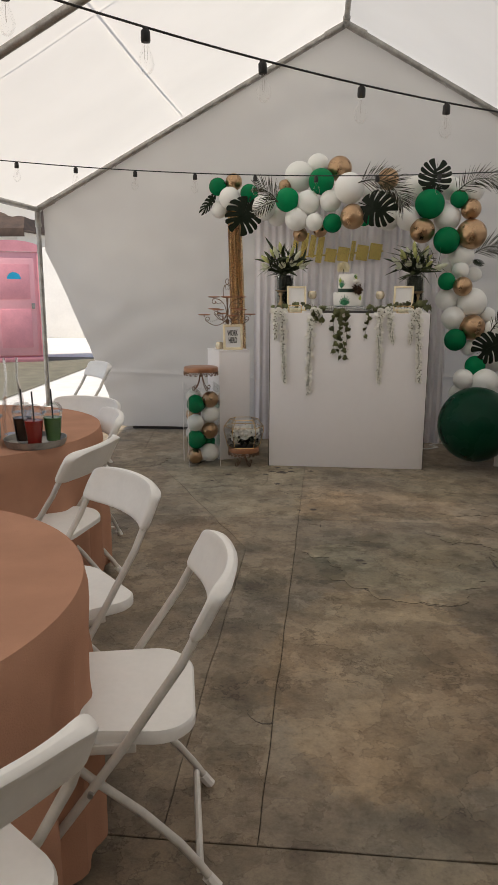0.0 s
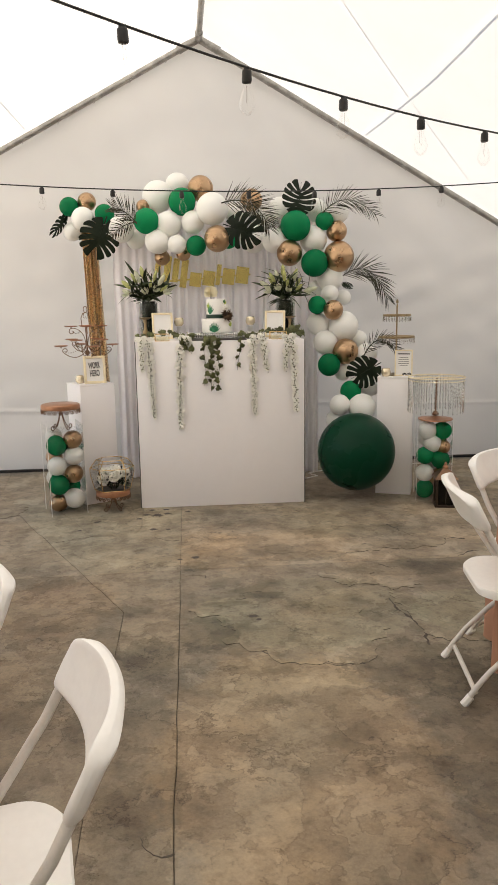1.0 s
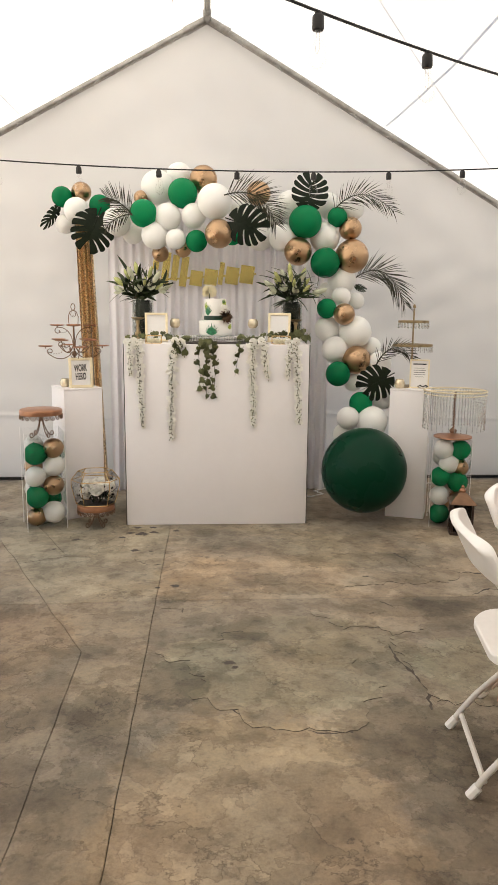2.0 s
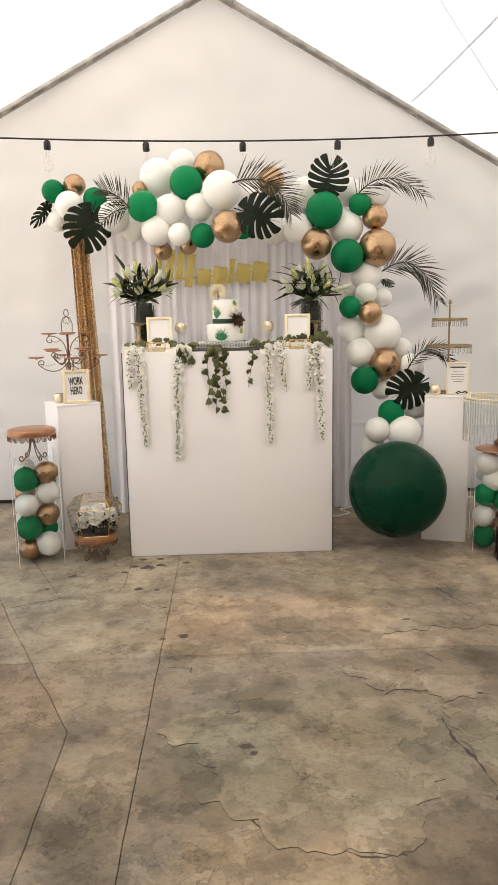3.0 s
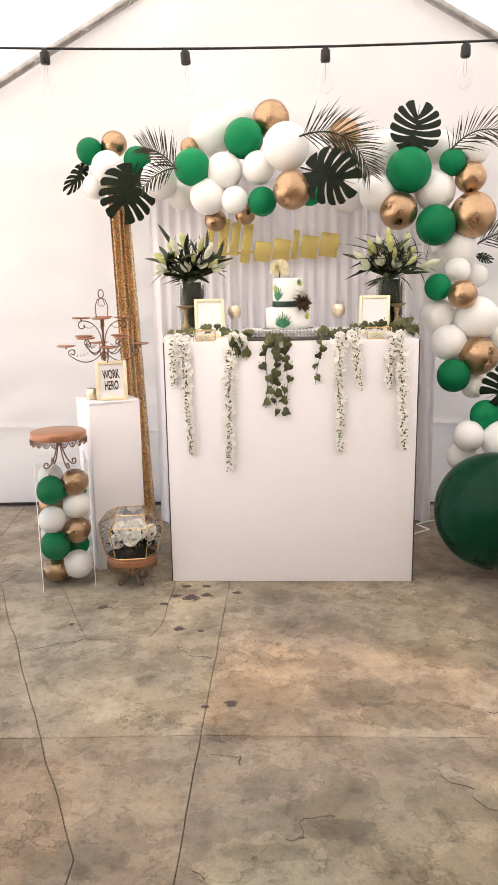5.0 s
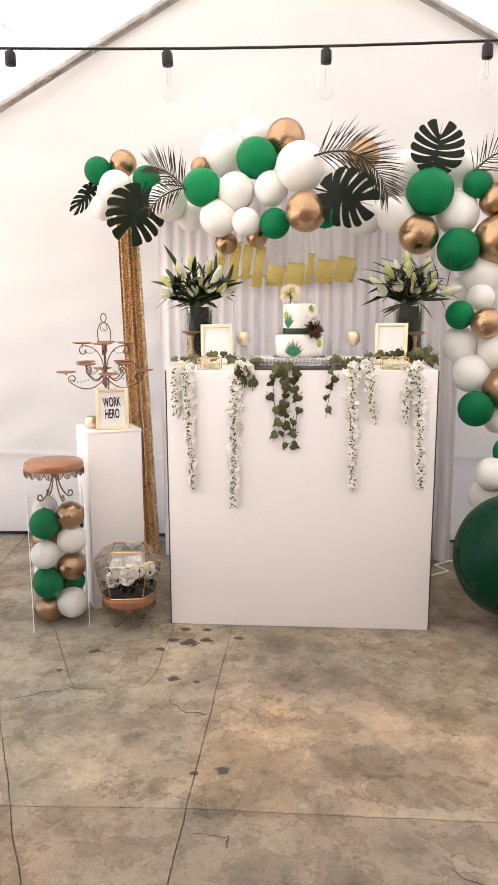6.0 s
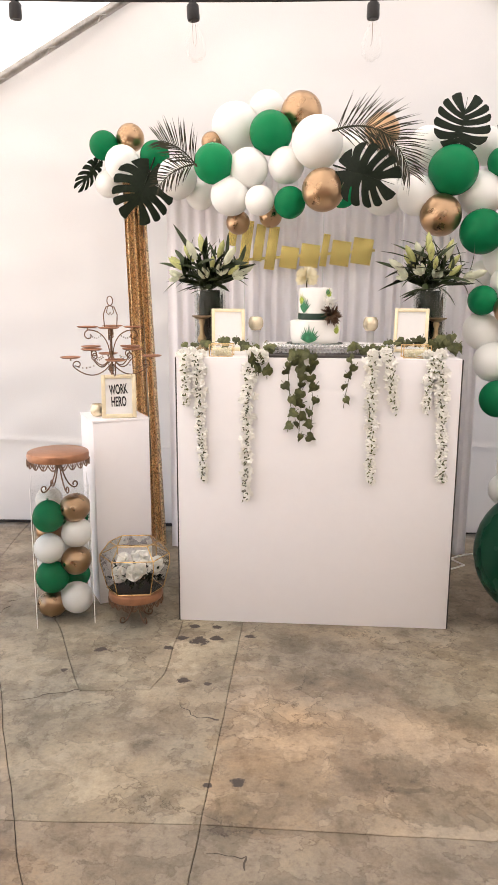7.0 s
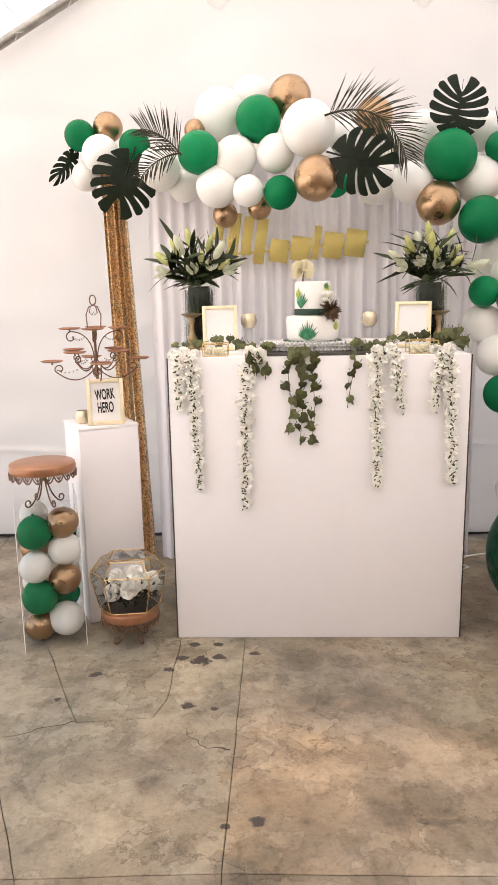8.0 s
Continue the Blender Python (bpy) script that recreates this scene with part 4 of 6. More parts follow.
def column(x, y, turn, w, h, lid, balls, label):
    c = thing("acrylic_column", label, "display column", (x, y, 0), turn, "acrylic columns")
    for k in range(4):
        m = pose(0, 0, 0, 0, 0, 90 * k)
        ob = part("side_sheet", Shape().grid(1, 1, lambda u, v: (w * (u - 0.5), -w / 2, 0.001 + (h - 0.001) * v)), CLEAR, c, "clear acrylic sheet", m, False)
        ob.visible_shadow = False
        part("edge", Shape().box((0.003, 0.003, h), (-w / 2 - 0.0025, -w / 2 - 0.0025, h / 2), 0.0005), WHITE_PLASTIC, c, "bright polished edge", m, False)
    ob = part("lid_sheet", Shape().grid(1, 1, lambda u, v: ((w - 0.006) * (u - 0.5), (w - 0.006) * (v - 0.5), lid)), CLEAR, c, "clear acrylic lid", None, False)
    ob.visible_shadow = False
    for i, (col, bx, by, bz, r) in enumerate(balls):
        balloon(c, col, bx, by, bz, r, (math.sin(i * 2.0), 0.6, math.cos(i * 1.3)))
    return c


column(-1.158, 0.019, 19.5, 0.25, 0.655, 0.605,
       [("green", -0.056, -0.05, 0.50, 0.072), ("gold", 0.062, -0.052, 0.535, 0.068), ("white", 0.066, -0.045, 0.415, 0.070), ("white", -0.06, -0.055, 0.352, 0.069),
        ("gold", 0.058, -0.05, 0.283, 0.068), ("green", -0.052, -0.05, 0.212, 0.075), ("white", 0.054, -0.048, 0.10, 0.075), ("gold", -0.06, -0.03, 0.075, 0.066),
        ("white", -0.05, 0.06, 0.55, 0.063), ("green", 0.06, 0.062, 0.46, 0.066), ("gold", -0.055, 0.062, 0.40, 0.062), ("white", 0.06, 0.062, 0.30, 0.063),
        ("white", -0.058, 0.06, 0.25, 0.062), ("green", 0.06, 0.062, 0.17, 0.063), ("white", 0.0, 0.062, 0.062, 0.063)],
       "clear acrylic column filled with green white and gold balloons")
column(1.60, 0.01, -14, 0.25, 0.60, 0.598,
       [("white", -0.05, -0.05, 0.525, 0.070), ("green", 0.058, -0.03, 0.52, 0.070), ("white", -0.01, -0.05, 0.425, 0.068), ("gold", 0.066, -0.045, 0.40, 0.056), ("green", -0.062, -0.052, 0.335, 0.068),
        ("green", 0.05, -0.05, 0.305, 0.071), ("white", -0.062, -0.05, 0.20, 0.068), ("gold", 0.06, -0.05, 0.185, 0.063), ("green", -0.06, -0.052, 0.075, 0.070), ("white", 0.062, -0.05, 0.065, 0.066),
        ("white", -0.05, 0.06, 0.45, 0.063), ("green", 0.055, 0.06, 0.40, 0.063), ("white", 0.0, 0.06, 0.27, 0.066), ("gold", -0.03, 0.06, 0.14, 0.062)],
       "clear acrylic column filled with green and white balloons")


# ---- folding chairs ----
def rounded(w, d, r, k=6, front=1.0):
    pts = []
    for cx, cy, a0 in ((w / 2 - r, d / 2 - r, 0), (-w / 2 + r, d / 2 - r, 90), (-w / 2 + r, -d / 2 + r, 180), (w / 2 - r, -d / 2 + r, 270)):
        for i in range(k + 1):
            a = radians(a0 + 90 * i / k)
            pts.append(((cx + r * math.cos(a)) * (front if cy > 0 else 1.0), cy + r * math.sin(a)))
    return pts


def slab_shape(outline, layers, fn):
    """Stacks an outline in layers of (scale, height) and bends it with fn."""
    s = Shape()
    k = len(outline)
    verts, faces = [], []
    for sc, h in layers:
        verts += [fn(x * sc, y * sc, h) for x, y in outline]
    for j in range(len(layers) - 1):
        for i in range(k):
            faces.append((j * k + i, j * k + (i + 1) % k, (j + 1) * k + (i + 1) % k, (j + 1) * k + i))
    # close both ends with a ring and a fan
    for base, h, flip in ((0, layers[0], True), ((len(layers) - 1) * k, layers[-1], False)):
        rings = [base]
        for f in (0.7, 0.35):
            o = len(verts)
            verts += [fn(x * h[0] * f, y * h[0] * f, h[1]) for x, y in outline]
            rings.append(o)
        c = len(verts)
        verts.append(fn(0, 0, h[1]))
        for a, b in zip(rings, rings[1:]):
            for i in range(k):
                q = (a + i, a + (i + 1) % k, b + (i + 1) % k, b + i)
                faces.append(q[::-1] if flip else q)
        for i in range(k):
            q = (rings[-1] + i, rings[-1] + (i + 1) % k, c)
            faces.append(q[::-1] if flip else q)
    return s.add(verts, faces)


def folding_chair():
    c = thing("folding_chair", "white plastic folding chair with white tube legs", "chair", group="folding chairs")
    seat = slab_shape(rounded(0.40, 0.40, 0.10, 10, 0.93), [(0.95, 0.0), (1.0, 0.006), (1.0, 0.026), (0.975, 0.034)],
                      lambda x, y, h: (x, y, 0.412 + h + (0.010 * (x / 0.2) ** 2 - 0.006 if h > 0.03 else 0) + 0.03 * y))
    part("seat", seat, WHITE_PLASTIC, c)
    bk = Shape()
    for face in (-1, 1):
        def skin(u, v, face=face):
            a, b = math.sin(math.pi * (u - 0.5)), math.sin(math.pi * (v - 0.5))
            x, y = 0.228 * a * (1 - (0.07 if b > 0 else 0.03) * b ** 6 - 0.03 * max(0, b)), 0.061 * b * (1 - (0.22 if b > 0 else 0.08) * abs(a) ** 9)
            rim = math.sqrt(max(0.0, 1 - abs(a) ** 14)) * math.sqrt(max(0.0, 1 - abs(b) ** 14))
            thick = (0.008 + 0.016 * abs(a) ** 4 + 0.009 * max(0, b) ** 3) * rim
            return (x, -0.270 - 0.50 * y + 0.047 * (x / 0.22) ** 2 + face * thick, 0.738 + y + 0.008 * (1 - a * a) * max(0, b) + face * thick * 0.35)
        bk.grid(28, 16, skin)
    part("backrest", bk, WHITE_PLASTIC, c)
    for s in (-1, 1):
        part("long_leg", Shape().tube([(s * 0.206, -0.216, 0.715), (s * 0.209, -0.200, 0.685), (s * 0.212, -0.166, 0.62), (s * 0.212, -0.04, 0.43), (s * 0.212, 0.10, 0.235), (s * 0.212, 0.262, 0.018)], 0.0112, 12), WHITE_TUBE, c)
        part("rear_leg", Shape().tube([(s * 0.188, 0.13, 0.405), (s * 0.188, 0.045, 0.325), (s * 0.188, -0.07, 0.225), (s * 0.188, -0.155, 0.135), (s * 0.188, -0.205, 0.068), (s * 0.188, -0.235, 0.018)], 0.0105, 12), WHITE_TUBE, c)
        part("foot_cap", Shape().tube([(s * 0.212, 0.25, 0.034), (s * 0.212, 0.275, 0.0)], 0.016, 8), WHITE_PLASTIC, c)
        part("foot_cap", Shape().tube([(s * 0.188, -0.222, 0.034), (s * 0.188, -0.247, 0.0)], 0.0155, 8), WHITE_PLASTIC, c)
        part("hinge_bolt", Shape().tube([(s * 0.182, 0.045, 0.312), (s * 0.232, 0.045, 0.312)], 0.007, 8), STEEL, c)
        part("seat_bracket", Shape().box((0.012, 0.12, 0.024), (s * 0.196, 0.0, 0.408), 0.003), WHITE_TUBE, c)
    part("rear_bar", Shape().tube([(-0.188, -0.205, 0.052), (0.188, -0.205, 0.052)], 0.0095, 8), WHITE_TUBE, c)
    part("front_bar", Shape().tube([(-0.212, 0.17, 0.14), (0.212, 0.17, 0.14)], 0.0095, 8), WHITE_TUBE, c)
    return c


def facing(x, y, fx, fy):
    return pose(x, y, 0, 0, 0, math.degrees(math.atan2(-fx, fy)))


T1, T2, T3 = (-1.48, -4.21), (-2.0, -2.34), (1.63, -2.78)
CHAIRS = [(-0.726, -4.045, -0.98, -0.19), (-1.067, -3.488, -0.737, -0.677), (-0.90, -4.69, -0.78, 0.62), (-1.40, -2.76, -0.985, 0.17),
          (-1.51, -2.21, -0.90, -0.43), (-1.61, -1.91, -0.25, -0.97), (-2.21, -0.04, -0.80, -0.60), (0.985, -2.715, 0.987, -0.16), (1.258, -2.366, 0.632, -0.775)]
first = folding_chair()
first.matrix_basis = facing(*CHAIRS[0])
for row in CHAIRS[1:]:
    copy_thing(first, facing(*row))


# ---- round tables ----
def round_table(at, dents):
    t = thing("round_table", "round folding table hidden under its cloth", "table", (*at, 0), group="round tables")
    part("tabletop", Shape().lathe([(0.0, 0.715), (0.68, 0.715), (0.692, 0.722), (0.692, 0.735), (0.68, 0.742), (0.0, 0.742)], seg=48), WHITE_PLASTIC, t)
    for k in range(4):
        a = radians(45 + 90 * k)
        part("leg", Shape().tube([(0.32 * math.cos(a), 0.32 * math.sin(a), 0.715), (0.36 * math.cos(a), 0.36 * math.sin(a), 0)], 0.014, 8), STEEL, t)
    seg = 220

    def fn(u, v):
        a = u * 2 * math.pi
        if v < 0.30:
            r = 0.70 * v / 0.30
            return (r * math.cos(a), r * math.sin(a), 0.747 + 0.0015 * wob(math.cos(a) * r * 4, math.sin(a) * r * 4))
        d = (v - 0.30) / 0.70
        z = 0.747 - 0.012 * min(1, d * 12) - d * 0.70
        w = min(1.0, d * 1.6)
        r = 0.70 + 0.012 * min(1, d * 14) + w * (0.034 * math.sin(a * 13 + 1.2 * wob(a * 2, 0, 4)) + 0.018 * math.sin(a * 29 + 2)) * (0.4 + 0.6 * w) + 0.012 * w
        for b in dents:
            e = abs((a - b + math.pi) % (2 * math.pi) - math.pi)
            r -= 0.03 * max(0, 1 - (e / 0.40) ** 2) ** 0.5 * min(1, max(0, (d - 0.06) * 3.2)) if e < 0.40 else 0
        return (r * math.cos(a), r * math.sin(a), max(0.012, z))
    solid("tablecloth", Shape().grid(seg, 40, fn), LINEN, "terracotta satin cloth falling in folds to the floor", "tablecloth", "tablecloths", m=pose(*at, 0))
    return t


for at in (T1, T2, T3):
    near = [math.atan2(y - at[1], x - at[0]) for x, y, _, _ in CHAIRS if math.hypot(x - at[0], y - at[1]) < 1.1]
    round_table(at, near)


# ---- string lights ----
def light_string(points, sockets, label):
    s = thing("string_lights", label, "string lights", group="string lights")
    part("cable", Shape().tube(points, 0.0027, 6), BLACK, s)
    sock = Shape().lathe([(0.0, 0.008), (0.009, 0.008), (0.0108, 0.005), (0.0112, -0.014), (0.010, -0.018), (0.0, -0.018)], seg=14).box((0.010, 0.012, 0.008), (0, 0, 0.011), 0.002).mesh("socket", BLACK)
    bulb = Shape().lathe([(0.008, -0.020), (0.009, -0.030), (0.016, -0.046), (0.019, -0.060), (0.017, -0.074), (0.008, -0.084), (0.0, -0.086)], seg=18).mesh("bulb", BULB_GLASS)
    fil = Shape().tube([(-0.003, 0, -0.022), (-0.004, 0, -0.052), (0.0, 0.002, -0.06), (0.004, 0, -0.052), (0.003, 0, -0.022)], 0.00025, 4).mesh("filament", BRONZE)
    for k, p in enumerate(sockets):
        m = Matrix.Translation(p) @ pose(0, 0, 0, 3 * math.sin(k * 2.1), 3 * math.sin(k * 1.3), k * 50)
        part("socket", sock, None, s, "", m)
        b = part("bulb", bulb, None, s, "clear glass bulb", m)
        b.visible_shadow = False
        part("filament", fil, None, s, "", m)
    return s


def far_z(x):
    return 1.975 + 0.026 * x * x + 0.006 * x


xs = [-0.577 + 0.3125 * k for k in range(-7, 11)]
light_string([(x, -1.72 + 0.04 * x, far_z(x) + 0.014) for x in [XL + (XR - XL) * i / 40 for i in range(41)]], [(x, -1.72 + 0.04 * x, far_z(x)) for x in xs if XL < x < XR],
             "black cable of clear bulbs strung across the tent")


def near_at(k):
    return Vector((-0.132 + 0.256 * k, -3.531 + 0.176 * k, 1.969 - 0.015 * k + 0.0041 * k * k))


light_string([near_at(k / 3) + Vector((0, 0, 0.014)) for k in range(-31, 34)], [near_at(k) for k in range(-9, 11)], "black cable of clear bulbs strung slantwise across the tent")


# ---- on the dessert bar ----
TOP = 1.2205
rng = random.Random(11)


def bead(r, seg=8):
    return [(0.0, r), (r * 0.7, r * 0.7), (r, 0), (r * 0.7, -r * 0.7), (0.0, -r)]


def crystal_tray():
    t = thing("crystal_tray", "long mirrored tray edged with rows of crystal beads", "tray", (0.05, 0.335, TOP))
    part("base_plate", Shape().box((0.56, 0.40, 0.010), (0, -0.12, 0.005), 0.002), DARK_EDGE, t, "dark mirrored plate")
    part("rim_band", Shape().box((0.545, 0.29, 0.022), (0, -0.068, 0.0225), 0.002), WHITE_BOARD, t)
    part("top_plate", Shape().box((0.556, 0.30, 0.006), (0, -0.068, 0.0385), 0.002), WHITE_BOARD, t)
    me = Shape().lathe(bead(0.0082), seg=8).mesh("bead", CRYSTAL, False)
    for row in range(3):
        for i in range(33):
            part("bead", me, None, t, "", pose(-0.272 + 0.017 * i, -0.221, 0.014 + 0.0165 * row))
        for i in range(12):
            for s in (-1, 1):
                part("bead", me, None, t, "", pose(s * 0.281, -0.205 + 0.017 * i, 0.014 + 0.0165 * row))
    return t


crystal_tray()


def blade(length, width, bend=0.2, fold=0.15, k=7):
    """A pointed leaf along +z that bows towards +y."""
    s = Shape()
    rows = []
    for i in range(k + 1):
        t = i / k
        w = width * math.sin(math.pi * min(1, 0.08 + t * 0.92)) ** 0.8 * (1 if i < k else 0.05)
        rows.append(((-w / 2, bend * length * t * t + fold * w, length * t), (0, bend * length * t * t, length * t), (w / 2, bend * length * t * t + fold * w, length * t)))
    verts = [p for r in rows for p in r]
    faces = []
    for i in range(k):
        for j in (0, 1):
            faces.append((i * 3 + j, i * 3 + j + 1, i * 3 + j + 4, i * 3 + j + 3))
    return s.add(verts, faces)


def cake():
    c = thing("cake", "two-tier white cake painted with green palm leaves", "cake", (-0.008, 0.30, TOP + 0.0415))
    part("board", Shape().lathe([(0, 0), (0.128, 0), (0.13, 0.003), (0.128, 0.006), (0, 0.006)], seg=40), RIBBON, c, "dark green cake board")
    t1 = part("tier", Shape().lathe([(0.0, 0.006), (0.106, 0.006), (0.112, 0.02), (0.116, 0.095), (0.112, 0.106), (0.10, 0.109), (0.0, 0.109)], seg=48), CAKE, c)
    t2 = part("tier", Shape().lathe([(0.0, 0.109), (0.076, 0.109), (0.077, 0.115), (0.077, 0.245), (0.073, 0.253), (0.064, 0.255), (0.0, 0.255)], seg=48), CAKE, c)
    part("ribbon", Shape().lathe([(0.0785, 0.112), (0.0795, 0.114), (0.0795, 0.138), (0.0785, 0.140)], seg=48), RIBBON, c, "dark green ribbon")

    def painted(tier, r, a0, z0, spread, n, ln, mat):
        s = Shape()
        for i in range(n):
            f = (i / (n - 1) - 0.5) * 2
            dirx, dirz = math.sin(f * spread), math.cos(f * spread)
            L = ln * (1 - 0.35 * abs(f)) * (0.9 + 0.1 * math.sin(i * 3))
            row = []
            for k in range(6):
                t = k / 5
                w = 0.0036 * math.sin(math.pi * min(1, 0.12 + 0.88 * t)) + 0.0003
                for e in (-1, 1):
                    u, z = dirx * L * t + dirz * w * e, z0 + dirz * L * t - dirx * w * e
                    rr = r(z) + 0.0016
                    row.append((rr * math.sin(a0 + u / rr), -rr * math.cos(a0 + u / rr), z))
            s.add(row, [(2 * k, 2 * k + 1, 2 * k + 3, 2 * k + 2) for k in range(5)])
        part("painted_leaf", s, mat, tier, "painted green palm leaf")
    low, high = (lambda z: 0.112 + 0.045 * (z - 0.02)), (lambda z: 0.0785)
    painted(t1, low, -0.25, 0.012, 1.15, 15, 0.085, PAINT_GREEN)
    painted(t1, low, 1.0, 0.05, 1.0, 9, 0.05, PAINT_LIME)
    painted(t2, high, -0.72, 0.142, 0.7, 8, 0.085, PAINT_GREEN)
    painted(t2, high, -0.95, 0.18, 0.6, 6, 0.06, PAINT_LIME)
    painted(t2, high, 0.85, 0.215, 1.2, 7, 0.04, PAINT_LIME)
    painted(t2, high, 0.75, 0.225, 0.9, 6, 0.03, PAINT_GREEN)
    # sugar flowers
    pom = Shape()
    for k in range(220):
        a, b = rng.uniform(0, 2 * math.pi), math.acos(rng.uniform(-0.7, 1))
        m = Matrix.Translation((-0.042, -0.01, 0.30)) @ pose(0, 0, 0, 0, math.degrees(b), math.degrees(a)) @ Matrix.Translation((0, 0, 0.012))
        pom.add(blade(0.042, 0.013, 0.25, 0.2, 3).v, blade(0.042, 0.013, 0.25, 0.2, 3).f, m)
    part("topper_flower", pom, CREAM, c, "round cream flower on top")
    part("flower_stem", Shape().tube([(-0.042, -0.01, 0.245), (-0.042, -0.01, 0.29)], 0.003, 6), LEAF_IVY, c)
    for mat, cnt, ln, cen, lab in ((BROWN_PETAL, 120, 0.048, (0.070, -0.090, 0.135), "brown curled sugar flower"), (PETAL, 40, 0.038, (0.062, -0.082, 0.185), "white sugar flower")):
        s = Shape()
        for k in range(cnt):
            a, b = rng.uniform(0, 2 * math.pi), math.acos(rng.uniform(-0.2, 1))
            m = Matrix.Translation(cen) @ pose(0, 0, 0, 80, 0, 20) @ pose(0, 0, 0, 0, math.degrees(b), math.degrees(a)) @ Matrix.Translation((0, 0, 0.004))
            q = blade(ln * rng.uniform(0.7, 1.1), 0.014, 0.35, 0.3, 3)
            s.add(q.v, q.f, m)
        part("sugar_flower", s, mat, c, lab)
    return c


cake()


def bouquet_vase(x, mirror, seed):
    r = random.Random(seed)
    v = thing("glass_vase", "clear glass cylinder vase lined with dark leaves", "vase", (x, 0.50, TOP), group="vases")
    g = part("glass", Shape().lathe([(0.0, 0.0), (0.074, 0.0), (0.077, 0.004), (0.077, 0.30), (0.0755, 0.303), (0.074, 0.30), (0.074, 0.012), (0.0, 0.012)], seg=40), VASE_GLASS, v, "clear glass cylinder")
    g.visible_shadow = False
    lin = Shape()
    for k in range(34):
        a = 2 * math.pi * k / 34 + r.uniform(-0.1, 0.1)
        q = blade(0.28 * r.uniform(0.8, 1.0), 0.035, 0.02, 0.3)
        lin.add(q.v, q.f, pose(0.066 * math.cos(a), 0.066 * math.sin(a), 0.014, 0, r.uniform(-8, 8), math.degrees(a) + 90))
    part("leaf_lining", lin.lathe([(0.0, 0.014), (0.05, 0.014), (0.052, 0.15), (0.05, 0.285), (0.0, 0.285)], seg=20), LEAF_DARK, v, "dark leaves pressed against the glass")
    b = thing("lily_bouquet", "white lilies and green buds among long dark leaves", "bouquet", (x, 0.50, TOP + 0.285), group="bouquets")
    bud = Shape().lathe([(0.004, 0), (0.010, 0.012), (0.0125, 0.035), (0.010, 0.062), (0.0, 0.082)], seg=8).mesh("bud", BUD)
    wbud = Shape().lathe([(0.004, 0), (0.011, 0.012), (0.014, 0.035), (0.012, 0.066), (0.0, 0.088)], seg=8).mesh("bud", LILY)
    bl = Shape()
    for k in range(6):
        q = blade(0.062, 0.036 if k % 2 else 0.028, 0.28, 0.35, 6)
        bl.add(q.v, q.f, pose(0, 0, 0, 0, 0, 60 * k) @ pose(0, 0.004, 0, -12, 0, 0))
    bl = bl.mesh("bloom", LILY)
    lv = [blade(0.120, 0.024, 0.40, 0.2).mesh("leaf", LEAF_LILY), blade(0.092, 0.029, 0.55, 0.2).mesh("leaf", LEAF_LILY), blade(0.145, 0.017, 0.30, 0.2).mesh("leaf", LEAF_LILY)]
    st = Shape().tube([(0, 0, 0), (0, 0.004, 0.09), (0, 0.0, 0.155)], 0.0024, 5).mesh("stem", LEAF_LILY)
    for k in range(19):
        lean = -60 + 120 * k / 18
        m = pose(0, 0, 0, 0, 0, r.uniform(-25, 25)) @ pose(0, 0, 0, r.uniform(-22, 48), 0, 0) @ pose(0, 0, 0, 0, lean * mirror + r.uniform(-7, 7), 0) @ Matrix.Scale(r.uniform(0.92, 1.34), 4)
        part("stem", st, None, b, "", m)
        for j in range(6):
            h = 0.012 + 0.025 * j
            part("leaf", lv[(k + j) % 3], None, b, "", m @ pose(0, 0, h, 0, 0, 140 * j + r.uniform(0, 90)) @ pose(0, 0, 0, -r.uniform(18, 52), 0, 0) @ Matrix.Scale(r.uniform(0.7, 1.0), 4))
        if k % 3 != 1:
            part("bud", wbud if k % 6 == 0 else bud, None, b, "closed white lily bud" if k % 6 == 0 else "green lily bud", m @ pose(0, 0, 0.13) @ Matrix.Diagonal((1.05, 1.05, 0.95, 1)))
    for lean, d, tip in ((-72, 0.15, 40), (-14, 0.05, 62), (36, 0.085, 50), (66, 0.13, 30)):
        part("bloom", bl, None, b, "open white lily", pose(0, -0.03, 0.015) @ pose(0, 0, 0, 24, 0, 0) @ pose(0, 0, 0, 0, lean * mirror, 0) @ pose(0, 0, d) @ pose(0, 0, 0, tip * 0.4, 0, 0) @ Matrix.Scale(0.85, 4))
    part("palm_spray", Shape().add(*[q for s_ in [sum_spray(r)] for q in (s_.v, s_.f)]), LEAF_LILY, b, "fine palm spray", pose(0, 0.03, 0.0))
    return v


def sum_spray(r):
    s = Shape()
    for k in range(30):
        q = blade(r.uniform(0.15, 0.225), 0.007, r.uniform(0.05, 0.3), 0.1, 5)
        s.add(q.v, q.f, pose(0, 0, 0, r.uniform(-25, 20), -58 + 116 * k / 29 + r.uniform(-5, 5), 0))
    return s


bouquet_vase(-0.522, 1, 21)
bouquet_vase(0.542, -1, 33)


def candlestick(x, y, h, z=TOP):
    c = thing("candlestick", "turned antique gold candlestick with a wide dish", "candlestick", (x, y, z), group="candlesticks")
    part("body", Shape().lathe([(0, 0), (0.034, 0), (0.036, 0.006), (0.02, 0.014), (0.011, 0.03), (0.02, 0.045), (0.022, 0.058), (0.012, 0.075), (0.009, h - 0.05), (0.016, h - 0.03), (0.012, h - 0.018), (0.0, h - 0.018)], seg=24), OLD_GOLD, c)
    part("dish", Shape().lathe([(0.0, h - 0.019), (0.02, h - 0.018), (0.047, h - 0.004), (0.048, h), (0.044, h - 0.002), (0.0, h - 0.012)], seg=28), OLD_GOLD, c)


candlestick(-0.548, 0.39, 0.165)
